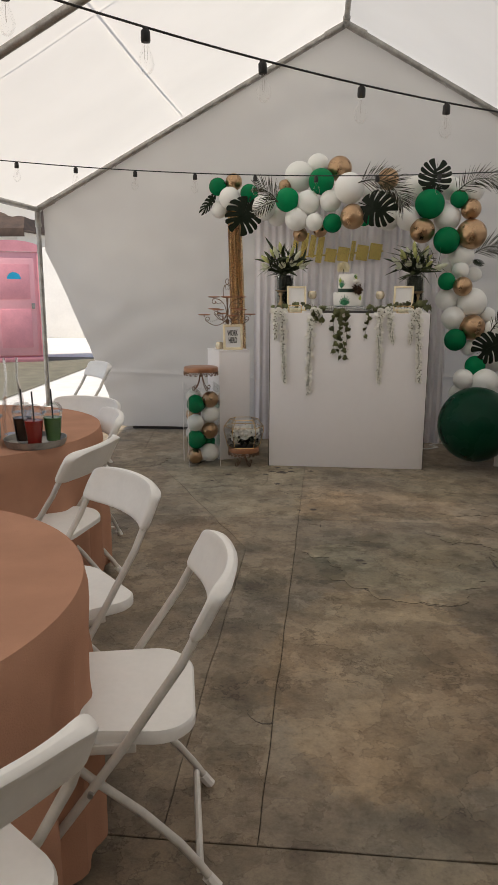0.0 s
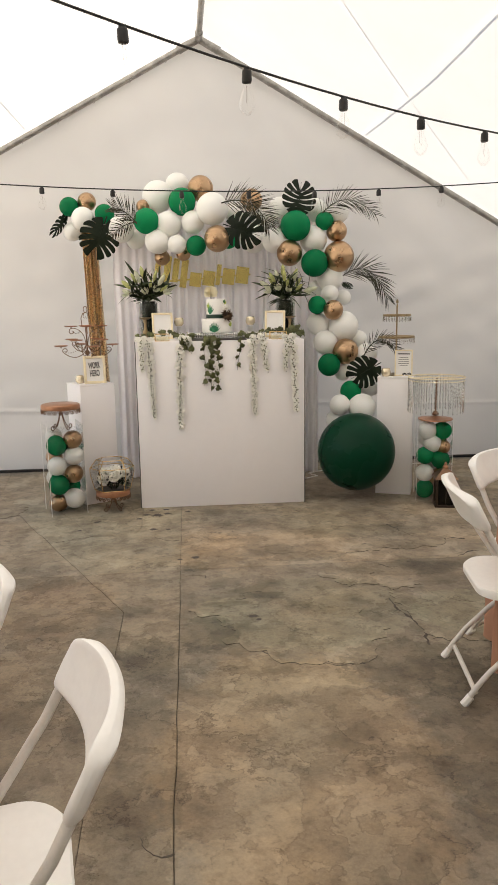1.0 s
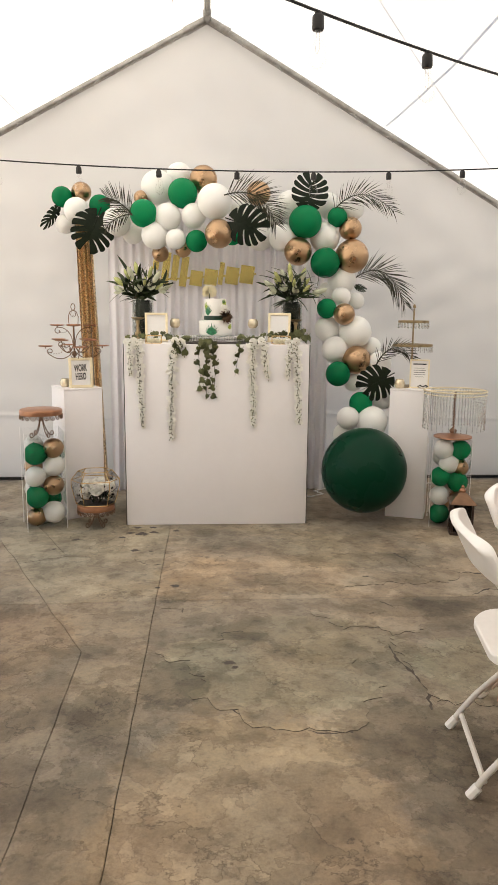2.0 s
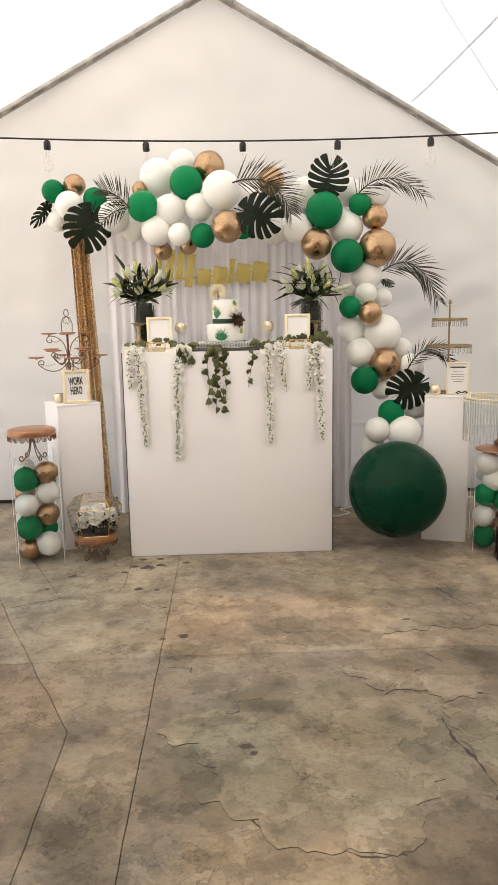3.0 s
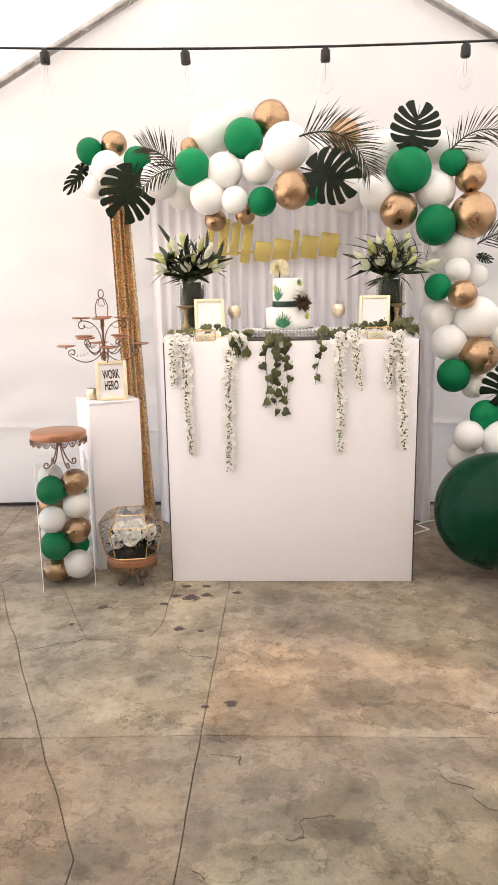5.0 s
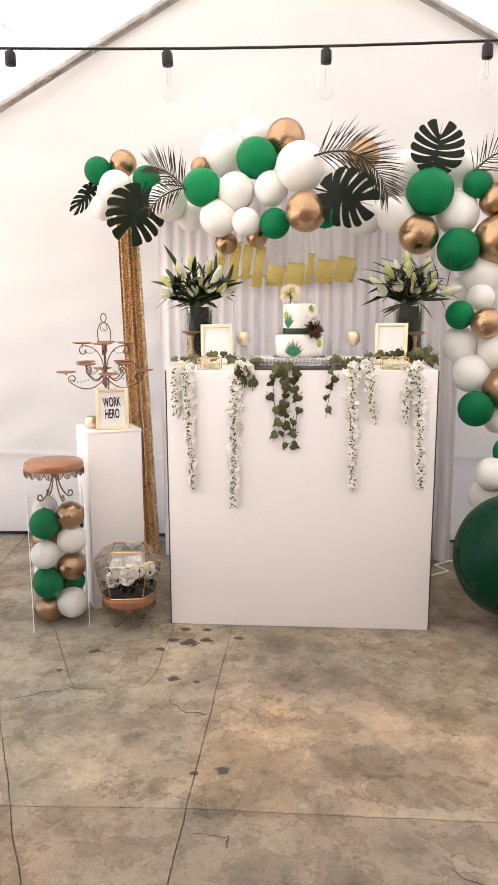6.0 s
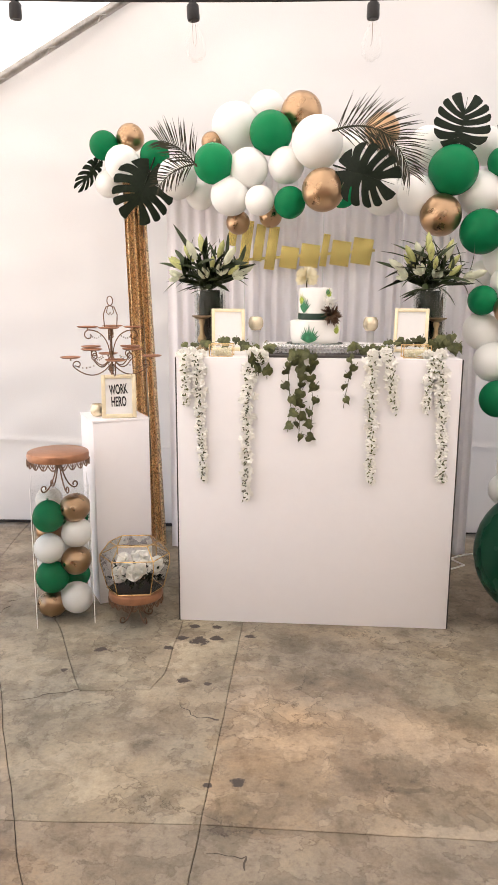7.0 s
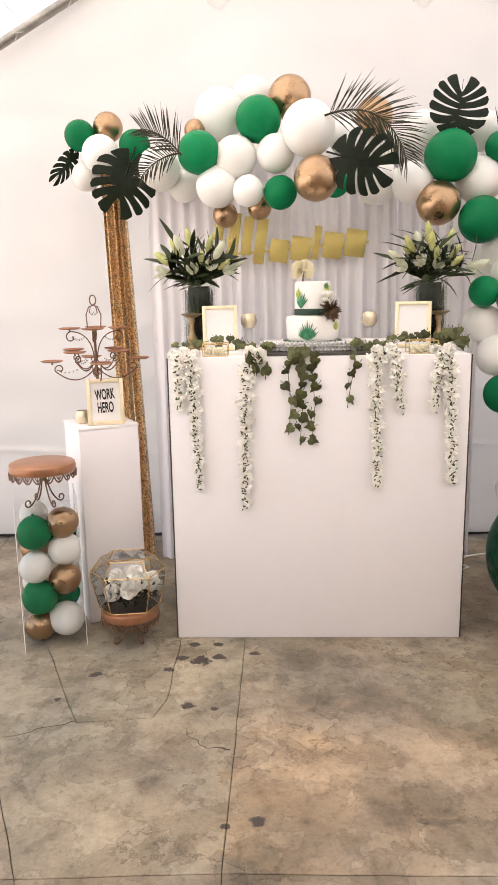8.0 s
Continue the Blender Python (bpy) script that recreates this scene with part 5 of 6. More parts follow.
candlestick(0.56, 0.39, 0.16)


def picture_frame(x, y, z, w, h, yaw, lean, mat, label, border=0.016, text=None, bars=()):
    f = thing("picture_frame", label, "picture frame", (0, 0, 0), group="picture frames")
    f.matrix_basis = pose(x, y, z, 0, 0, yaw) @ pose(0, 0, 0, -lean, 0, 0)
    for s in (-1, 1):
        part("frame_side", Shape().box((border, 0.014, h), (s * (w - border) / 2, 0, h / 2), 0.003), mat, f)
        part("frame_rail", Shape().box((w - 2 * border, 0.0135, border), (0, 0, border / 2 if s < 0 else h - border / 2), 0.003), mat, f)
    part("backing", Shape().box((w - 0.006, 0.004, h - 0.006), (0, 0.0085, h / 2), 0.001), DARK_EDGE, f)
    card = part("card", Shape().box((w - 2 * border + 0.004, 0.002, h - 2 * border + 0.004), (0, 0.003, h / 2), 0.0), PAPER, f, "white card", None, False)
    part("easel", Shape().box((0.03, 0.004, h * 0.8), (0, 0, h * 0.4), 0.001), DARK_EDGE, f, "", pose(0, 0.014, 0.0))
    for word, zz, size, turn in text or ():
        cu = bpy.data.curves.new("lettering", "FONT")
        cu.body, cu.size, cu.align_x, cu.extrude, cu.offset = word, size, "CENTER", 0.0006, 0.0011
        tmp = bpy.data.objects.new("lettering", cu)
        scene.collection.objects.link(tmp)
        me = bpy.data.meshes.new_from_object(tmp.evaluated_get(bpy.context.evaluated_depsgraph_get()))
        bpy.data.objects.remove(tmp)
        me.materials.clear()
        me.materials.append(INK)
        part("lettering", me, None, f, "black capitals on the card", pose(0, 0.0008, zz, 90, 0, 0) @ pose(0, 0, 0, 0, 0, turn) @ Matrix.Diagonal((0.60, 1.42, 1, 1)))
    for bw, bz, bh in bars:
        part("print_bar", Shape().box((bw, 0.001, bh), (0, 0.0014, bz), 0), INK if bh > 0.005 else DARK_EDGE, f, "", None, False)
    return f


picture_frame(-0.415, 0.345, TOP + 0.001, 0.158, 0.20, 8, 10, PALE_GOLD, "pale gold photo frame with a blank white card")
picture_frame(0.437, 0.345, TOP + 0.001, 0.158, 0.205, -12, 10, PALE_GOLD, "cream gold photo frame with a blank white card")


def votive(x, y, z, r, stem=0.0):
    v = thing("votive_holder", "gold mercury glass votive candle holder", "candle holder", (x, y, z), group="votives")
    if stem:
        part("glass_foot", Shape().lathe([(0, 0), (0.03, 0), (0.03, 0.003), (0.017, 0.006), (0.017, stem - 0.006), (0.024, stem - 0.002), (0.024, stem), (0, stem)], seg=24), FROST, v, "frosted glass foot")
    part("bowl", Shape().lathe([(0.0, stem), (r * 0.62, stem), (r * 0.95, stem + r * 0.45), (r, stem + r * 0.9), (r * 0.9, stem + r * 1.4), (r * 0.72, stem + r * 1.72), (r * 0.70, stem + r * 1.7), (r * 0.85, stem + r * 1.3), (r * 0.6, stem + r * 0.8), (0.0, stem + r * 0.8)], seg=32), MERCURY, v)
    part("candle", Shape().lathe([(0.0, stem + r * 0.8), (r * 0.55, stem + r * 0.8), (r * 0.55, stem + r * 1.25), (0.0, stem + r * 1.22)], seg=20), CREAM, v, "cream wax candle")


votive(-0.293, 0.47, TOP, 0.037, 0.095)
votive(0.262, 0.47, TOP, 0.037, 0.095)


def treat_box(x, y, w, d, h):
    b = thing("glass_box", "small gold-edged glass box filled with cream sweets", "box", (x, y, TOP), group="glass boxes")
    for sx in (-1, 1):
        for sy in (-1, 1):
            part("edge", Shape().box((0.004, 0.004, h), (sx * (w / 2), sy * (d / 2), h / 2), 0.001), GOLD, b)
        part("edge", Shape().box((w, 0.004, 0.004), (0, sx * d / 2, h - 0.002), 0.001), GOLD, b)
        part("edge", Shape().box((w, 0.004, 0.004), (0, sx * d / 2, 0.002), 0.001), GOLD, b)
        g = part("pane", Shape().box((w - 0.004, 0.0015, h - 0.008), (0, sx * d / 2, h / 2), 0), CLEAR, b, "clear glass pane", None, False)
        g.visible_shadow = False
    me = Shape().lathe(bead(0.007), seg=7).mesh("sweet", CREAM)
    for k in range(46):
        part("sweet", me, None, b, "", pose(rng.uniform(-w / 2 + 0.01, w / 2 - 0.01), rng.uniform(-d / 2 + 0.01, d / 2 - 0.01), 0.008 + 0.009 * (k // 16), rng.uniform(0, 180), 0, 0))


treat_box(-0.418, 0.08, 0.10, 0.08, 0.052)
treat_box(0.425, 0.08, 0.115, 0.08, 0.055)


# ---- greenery on the bar ----
def ivy_mesh(scale, name="leaf"):
    out = [(0, -0.35), (0.28, -0.5), (0.52, -0.22), (0.42, 0.1), (0.2, 0.22), (0.0, 0.62)]
    full = out + [(-x, y) for x, y in reversed(out[1:-1])]
    verts = [(0, -0.1, 0.05)] + [(x, y, -0.10 * abs(x) - 0.12 * max(0, y) ** 2) for x, y in full]
    k = len(full)
    s = Shape().add([(x * scale, y * scale, z * scale) for x, y, z in verts], [(0, 1 + i, 1 + (i + 1) % k) for i in range(k)])
    s.tube([(0, -0.35 * scale, -0.01 * scale), (0, -0.75 * scale, -0.10 * scale)], 0.03 * scale, 4)
    return s.mesh(name, LEAF_IVY, True, 180)


IVY = [ivy_mesh(0.038), ivy_mesh(0.046), ivy_mesh(0.031), ivy_mesh(0.052)]


def ivy_strand(pts, count, label, seed, jitter=0.02, sizes=(0, 1, 2), face=90.0):
    r = random.Random(seed)
    pts = [Vector(p) for p in pts]
    path = [pts[0]]
    for a, b in zip(pts, pts[1:]):
        path += [a.lerp(b, i / 6) + Vector((0.004 * wob(a.x * 40 + i, a.z * 30), 0, 0)) for i in range(1, 7)]
    v = thing("ivy_vine", label, "ivy", group="ivy vines")
    part("stem", Shape().tube(path, 0.0014, 5), LEAF_IVY, v, "thin brown-green stem")
    for k in range(count):
        t = (k + 0.5) / count * (len(path) - 1)
        j = min(len(path) - 2, int(t))
        p = path[j].lerp(path[j + 1], t - j) + Vector((r.uniform(-jitter, jitter), r.uniform(-0.016, -0.002), r.uniform(-0.012, 0.016) if pts[0].z == pts[-1].z or pts[-1].z > 1.2 else r.uniform(-0.008, 0.008)))
        part("leaf", IVY[r.choice(sizes)], None, v, "", Matrix.Translation(p) @ pose(0, 0, 0, face + r.uniform(-35, 35), r.uniform(-35, 35), r.uniform(-40, 40)) @ pose(0, 0, 0, 0, 0, 180 + r.uniform(-50, 50)))
    return v


for x, z1, n, sd in ((-0.122, 0.90, 10, 1), (-0.075, 0.86, 15, 2), (-0.025, 0.86, 13, 3)):
    ivy_strand([(-0.08, 0.10, TOP + 0.006), (x * 0.8 - 0.015, -0.006, TOP + 0.008), (x, -0.010, 1.16), (x + 0.01, -0.010, 1.02), (x, -0.010, z1)], n - 1, "ivy hanging over the front of the dessert bar", sd, 0.016, (0, 1, 3))
ivy_strand([(0.16, 0.06, TOP + 0.006), (0.145, -0.006, TOP + 0.006), (0.135, -0.010, 1.14), (0.115, -0.010, 1.01)], 7, "short ivy sprig hanging over the front of the dessert bar", 9, 0.012)
ivy_strand([(-0.60, 0.19, TOP + 0.03), (-0.45, 0.19, TOP + 0.055), (-0.34, 0.17, TOP + 0.045), (-0.28, 0.10, TOP + 0.03), (-0.17, 0.09, TOP + 0.03)], 17, "ivy lying along the top of the dessert bar", 14, 0.02, (0, 1, 3), 55)
ivy_strand([(0.12, 0.09, TOP + 0.04), (0.25, 0.09, TOP + 0.03), (0.34, 0.16, TOP + 0.05), (0.45, 0.19, TOP + 0.06), (0.63, 0.16, TOP + 0.04)], 20, "ivy lying along the top of the dessert bar", 15, 0.022, (0, 1, 3), 55)
ivy_strand([(0.50, 0.16, TOP + 0.03), (0.56, 0.12, TOP + 0.075), (0.62, 0.10, TOP + 0.03)], 12, "ivy lying along the top of the dessert bar", 16, 0.03, (1, 3), 65)


def petal_mesh():
    s = Shape()
    for k in range(5):
        q = blade(0.0145, 0.0105, 0.35, 0.3, 3)
        s.add(q.v, q.f, pose(0, 0, 0, 0, 0, 72 * k) @ pose(0, 0, 0, -68, 0, 0))
    return s


PETALS = petal_mesh()


def wisteria(x0, z0, x1, z1, seed, wide=0.018):
    r = random.Random(seed)
    w = thing("wisteria_strand", "strand of white silk wisteria hanging over the bar front", "flower garland", group="wisteria strands")
    pts = [Vector((x0, 0.05, TOP + 0.012)), Vector((x0, -0.004, TOP + 0.010))]
    n = max(6, int((z0 - z1) / 0.03))
    for i in range(1, n + 1):
        t = i / n
        pts.append(Vector((x0 + (x1 - x0) * t + 0.004 * math.sin(i * 1.7 + seed), -0.014, z0 + (z1 - z0) * t)))
    part("stem", Shape().tube(pts, 0.0016, 5), LEAF_IVY, w, "thin green stem")
    bl, lf = Shape(), Shape()
    count = int((z0 - z1) / 0.0030)
    for k in range(count):
        t = (k + r.random()) / count
        c = Vector((x0 + (x1 - x0) * t, -0.016, z0 + 0.02 + (z1 - z0 - 0.02) * t))
        wd = 1.25 * wide * (1.2 - 0.55 * t) * (0.72 + 0.38 * math.sin(t * (z0 - z1) * 75 + seed))
        p = c + Vector((r.uniform(-wd, wd), r.uniform(-0.010, 0.006), r.uniform(-0.006, 0.006)))
        sc = r.uniform(1.0, 1.5) * (1.1 - 0.3 * t)
        bl.add(PETALS.v, PETALS.f, Matrix.Translation(p) @ pose(0, 0, 0, 90 + r.uniform(-65, 60), r.uniform(-60, 60), 0) @ pose(0, 0, 0, 0, 0, r.uniform(0, 360)) @ Matrix.Scale(sc, 4))
        if k % 2 == 0:
            q = blade(0.013, 0.006, 0.2, 0.2, 2)
            lf.add(q.v, q.f, Matrix.Translation(c + Vector((r.uniform(-0.011, 0.011), -0.024, r.uniform(-0.01, 0.01)))) @ pose(0, 0, 0, r.uniform(-30, 30), r.uniform(0, 360), 0))
    part("blossom_spray", bl, PETAL, w, "white silk blossoms")["kind"] = "stuff"
    part("leaflet_spray", lf, LEAF_IVY, w, "tiny green leaflets")["kind"] = "stuff"


for k, row in enumerate(((-0.565, 1.21, -0.562, 1.01, 0.016), (-0.515, 1.21, -0.488, 0.675, 0.020), (-0.294, 1.17, -0.303, 0.595, 0.022), (0.228, 1.215, 0.240, 0.685, 0.020),
                         (0.298, 1.225, 0.332, 1.0, 0.017), (0.482, 1.215, 0.463, 1.0, 0.017), (0.512, 1.215, 0.547, 0.695, 0.022))):
    wisteria(*row[:4], 40 + k, row[4])


def rose(x, y, z, r0, leafy=False):
    f = thing("silk_flower", "white silk flower head among the greenery", "flower", (x, y, z), group="silk flowers")
    s = Shape()
    for ring, (cnt, tilt, ln) in enumerate(((4, 12, 0.8), (6, 32, 0.95), (7, 55, 1.0), (8, 75, 1.0))):
        for k in range(cnt):
            q = blade(r0 * ln, r0 * 0.9, -0.15, 0.35, 4)
            s.add(q.v, q.f, pose(0, 0, 0, 0, 0, 360 / cnt * k + ring * 25) @ pose(0, 0.0, 0, -tilt, 0, 0))
    part("petals", s, PETAL, f, "", pose(0, 0, 0, 55, 0, 0))
    if leafy:
        for k in range(9):
            part("leaf", IVY[3], None, f, "", pose(rng.uniform(-0.035, 0.03), -0.02, rng.uniform(-0.055, 0.0), 80, rng.uniform(-40, 40), rng.uniform(120, 240)))


for row in ((-0.585, 0.02, 1.225, 0.032), (-0.545, 0.04, 1.235, 0.030), (-0.50, 0.03, 1.228, 0.028), (-0.24, 0.0, 1.222, 0.040, True), (-0.275, 0.02, 1.235, 0.034), (0.235, 0.02, 1.235, 0.030),
            (0.29, 0.03, 1.24, 0.032), (0.47, 0.03, 1.232, 0.03), (0.52, 0.02, 1.235, 0.034)):
    rose(*row)


# ---- stands, small goods ----
def lace(s, r, z, n, drop):
    """A scalloped openwork skirt round a disc."""
    for k in range(n):
        a0, a1 = 2 * math.pi * k / n, 2 * math.pi * (k + 1) / n
        am = (a0 + a1) / 2
        p = lambda a, zz: (r * math.cos(a), r * math.sin(a), zz)
        s.tube(arc(p(a0, z), p(am, z - drop * 2), p(a1, z), 6), 0.0030, 5, False)
        s.tube([p(am, z), p(am, z - drop)], 0.0025, 4, False)
        s.tube(arc(p(a0 + (a1 - a0) * 0.25, z), p(am, z - drop * 1.1), p(a0 + (a1 - a0) * 0.75, z), 5), 0.0024, 4, False)
    return s


def scroll(a, r0, z0, r1, z1):
    """A curled iron foot in the plane at angle a."""
    pts = []
    for i in range(14):
        t = i / 13
        pts.append((r0 + (r1 - r0) * t ** 1.5, z0 + (z1 - z0) * (1 - (1 - t) ** 1.6)))
    for i in range(1, 12):
        b = -math.pi / 2 + i * 0.5
        q = 0.017 * (1 - i / 18)
        pts.append((r1 + q * math.cos(b), z1 + 0.017 + q * math.sin(b)))
    return [(r * math.cos(a), r * math.sin(a), z) for r, z in pts]


def cake_stand(x, y, z, r, h, label):
    c = thing("cake_stand", label, "cake stand", (x, y, z), group="cake stands")
    th = 0.036
    part("plate", Shape().lathe([(0.0, h - th * 0.3), (r * 0.9, h - th), (r, h - th), (r + 0.003, h - th * 0.5), (r, h - 0.004), (r - 0.006, h), (0.0, h)], seg=48), COPPER, c, "copper drum plate")
    part("lace_skirt", lace(Shape(), r + 0.002, h - th, 20, 0.028), BRONZE, c, "openwork copper skirt")
    for k in range(4):
        part("scroll_foot", Shape().tube(scroll(radians(45 + 90 * k), 0.008, h - th, min(0.075, r * 0.6), 0.004 - 0.0), 0.0035, 6), BRONZE, c)
    part("stem", Shape().tube([(0, 0, h - th * 0.4), (0, 0, h - th - 0.045)], 0.006, 8), BRONZE, c)
    return c


cake_stand(-1.158, 0.02, 0.605, 0.135, 0.187, "copper cake stand with lace skirt and scrolled feet")
cake_stand(-0.812, -0.01, 0.0, 0.122, 0.157, "low copper cake stand with lace skirt")


def terrarium():
    t = thing("terrarium", "gold-edged geometric glass terrarium holding white flowers", "terrarium", (-0.812, -0.01, 0.158), 8)
    ring = lambda w, d, z: [(w * math.cos(radians(a)), d * math.sin(radians(a)), z) for a in (0, 55, 125, 180, 235, 305)]
    lv = [ring(0.128, 0.112, 0.002), ring(0.158, 0.135, 0.12), ring(0.158, 0.135, 0.165), ring(0.112, 0.095, 0.225)]
    for a, b in zip(lv, lv[1:]):
        for i in range(6):
            q = [a[i], a[(i + 1) % 6], b[(i + 1) % 6], b[i]]
            g = part("pane", Shape().add(q, [(0, 1, 2, 3)]), CLEAR, t, "clear glass pane", None, False)
            g.visible_shadow = False
            part("edge", Shape().tube([a[i], b[i]], 0.0025, 5), GOLD, t)
    for k, a in enumerate(lv):
        if k == 1:
            continue
        for i in range(6):
            part("edge", Shape().tube([a[i], a[(i + 1) % 6]], 0.0025, 5), GOLD, t)
    part("floor_plate", Shape().add(ring(0.134, 0.114, 0.003), [(0, 1, 2, 3, 4, 5)]), BLACK, t, "", None, False)
    moss = Shape()
    for k in range(260):
        q = blade(rng.uniform(0.02, 0.045), 0.012, 0.4, 0.2, 2)
        a, rr = rng.uniform(0, 6.283), rng.random() ** 0.5
        moss.add(q.v, q.f, pose(0.11 * rr * math.cos(a), 0.085 * rr * math.sin(a), 0.01 + rng.uniform(0, 0.095), rng.uniform(-60, 60), rng.uniform(-60, 60), rng.uniform(0, 360)))
    part("dark_foliage", moss, LEAF_DARK, t, "dark foliage")["kind"] = "stuff"
    for k in range(9):
        a = k * 2.4 + 0.5
        rr = 0.118 * ((k + 0.6) / 9) ** 0.5
        s = Shape()
        for ring_, (cnt, tilt, ln) in enumerate(((3, 16, 0.85), (4, 38, 1.0), (4, 66, 1.0))):
            for i in range(cnt):
                q = blade(0.047 * ln, 0.052, -0.2, 0.3, 6)
                s.add(q.v, q.f, pose(0, 0, 0, 0, 0, 360 / cnt * i + ring_ * 40 + k * 17) @ pose(0, 0, 0, -tilt, 0, 0))
        part("flower", s, PETAL, t, "white silk flower", pose(rr * math.cos(a), rr * 0.8 * math.sin(a), 0.075 + 0.085 * (1 - rr / 0.118) + 0.03 * math.sin(k * 3), 50 + 25 * math.sin(k * 1.9), 35 * math.cos(k * 2.7), 0))


terrarium()


def cupcake_tree():
    t = thing("cupcake_stand", "bronze scrolled wire cupcake stand with small plates and crystal drops", "cupcake stand", (-0.99, 0.375, 0.908))
    part("pole", Shape().tube([(0, 0, 0.01), (0, 0, 0.42)], 0.006, 8).lathe([(0, 0), (0.06, 0), (0.061, 0.005), (0.01, 0.014), (0, 0.014)], seg=24)
         .lathe([(0, 0.412), (0.036, 0.414), (0.036, 0.419), (0, 0.421)], seg=20).lathe([(0.0, 0.20), (0.02, 0.215), (0.012, 0.235), (0.0, 0.24)], seg=12), BRONZE, t)
    plate = Shape().lathe([(0, 0), (0.04, 0.002), (0.05, 0.008), (0.049, 0.010), (0.04, 0.005), (0, 0.004)], seg=24).mesh("dish", COPPER)
    for k, (n, rad, z, a0) in enumerate(((4, 0.195, 0.272, 20), (4, 0.135, 0.315, 62), (4, 0.11, 0.415, 10))):
        for i in range(n):
            a = radians(a0 + 360 / n * i)
            d = Vector((math.cos(a), math.sin(a), 0))
            if k == 2:
                flat = [(q.x, q.z) for q in arc((0.006, 0, z - 0.14), (0.012, 0, z - 0.012), (rad * 0.95, 0, z - 0.008), 12)]
                flat += [(rad * 0.95 + 0.026 * (1 - 0.055 * q) * math.sin(q * 0.42), z - 0.034 + 0.026 * (1 - 0.055 * q) * math.cos(q * 0.42)) for q in range(1, 14)]
            else:
                flat = [(q.x, q.z) for q in arc((0.006, 0, z - 0.03), (rad * 0.42, 0, z - 0.125), (rad * 0.90, 0, z - 0.046), 12)]
                flat += [(rad * 0.84 + 0.022 * (1 - 0.05 * q) * math.sin(1.9 - q * 0.42), z - 0.030 + 0.022 * (1 - 0.05 * q) * math.cos(1.9 - q * 0.42)) for q in range(0, 15)]
            pts = [d * u + Vector((0, 0, w)) for u, w in flat]
            arm = part("arm", Shape().tube(pts, 0.0030, 6).tube([d * rad + Vector((0, 0, z - 0.010)), d * rad + Vector((0, 0, z + 0.002))], 0.0045, 6), BRONZE, t)
            part("dish", plate, None, arm, "small scalloped plate", pose(d.x * rad, d.y * rad, z))
            drop = Shape()
            for b in range(6):
                drop.lathe(bead(0.0045), tuple(d * rad * (0.9 - 0.09 * b) + Vector((0, 0, z - 0.035 - 0.012 * math.sin(b * 0.6)))), 6)
            part("crystal_drop", drop, CRYSTAL, arm, "hanging crystal beads", None, False)
    part("handle", Shape().tube([(-0.03, 0, 0.42), (-0.034, 0, 0.48), (-0.02, 0, 0.515), (0, 0, 0.522), (0.02, 0, 0.515), (0.034, 0, 0.48), (0.03, 0, 0.42)], 0.003, 6)
         .tube([(0.014 * math.sin(a), 0, 0.545 - 0.022 * math.cos(a)) for a in [i * 0.45 for i in range(15)]], 0.0026, 6)
         .tube([(-0.012, 0, 0.515), (-0.018, 0, 0.49), (-0.006, 0, 0.478), (0, 0, 0.492), (0.006, 0, 0.478), (0.018, 0, 0.49), (0.012, 0, 0.515)], 0.0022, 6), BRONZE, t)


cupcake_tree()
picture_frame(-0.925, 0.235, 0.909, 0.162, 0.205, 14, 8, PALE_GOLD, "pale gold frame with black lettering on white card", 0.019,
              (("WORK", 0.114, 0.045, 4), ("HERO", 0.056, 0.045, 2)))
votive(-1.045, 0.285, 0.908, 0.034)
votive(1.275, 0.20, 0.916, 0.036)
picture_frame(1.408, 0.185, 0.917, 0.135, 0.20, -16, 7, PALE_GOLD, "white framed card with small unreadable print", 0.010, None,
              ((0.09, 0.168, 0.008), (0.07, 0.14, 0.0025), (0.08, 0.125, 0.0025), (0.075, 0.11, 0.0025), (0.08, 0.095, 0.0025), (0.06, 0.08, 0.0025)))
bow = thing("ribbon_bow", "small dark bow with pale tails before the framed card", "bow", (1.425, 0.155, 0.919))
for s in (-1, 1):
    part("loop", Shape().tube([(0, 0, 0.012), (s * 0.02, -0.004, 0.022), (s * 0.034, 0, 0.014), (s * 0.02, 0.003, 0.006), (0, 0, 0.012)], 0.0045, 6), BLACK, bow)
    part("tail", Shape().tube([(0, -0.002, 0.01), (s * 0.03, -0.01, 0.003)], 0.003, 5), PETAL, bow)


def ring_pts(r, z, n=36):
    return [(r * math.cos(2 * math.pi * i / n), r * math.sin(2 * math.pi * i / n), z) for i in range(n + 1)]


def strand_mesh(n, step, name="crystal_strand"):
    s = Shape()
    for i in range(n):
        s.lathe(bead(0.0042), (0, 0, -0.006 - step * i), 6)
    s.tube([(0, 0, 0), (0, 0, -step * n)], 0.0005, 3)
    return s.mesh(name, CRYSTAL, False)


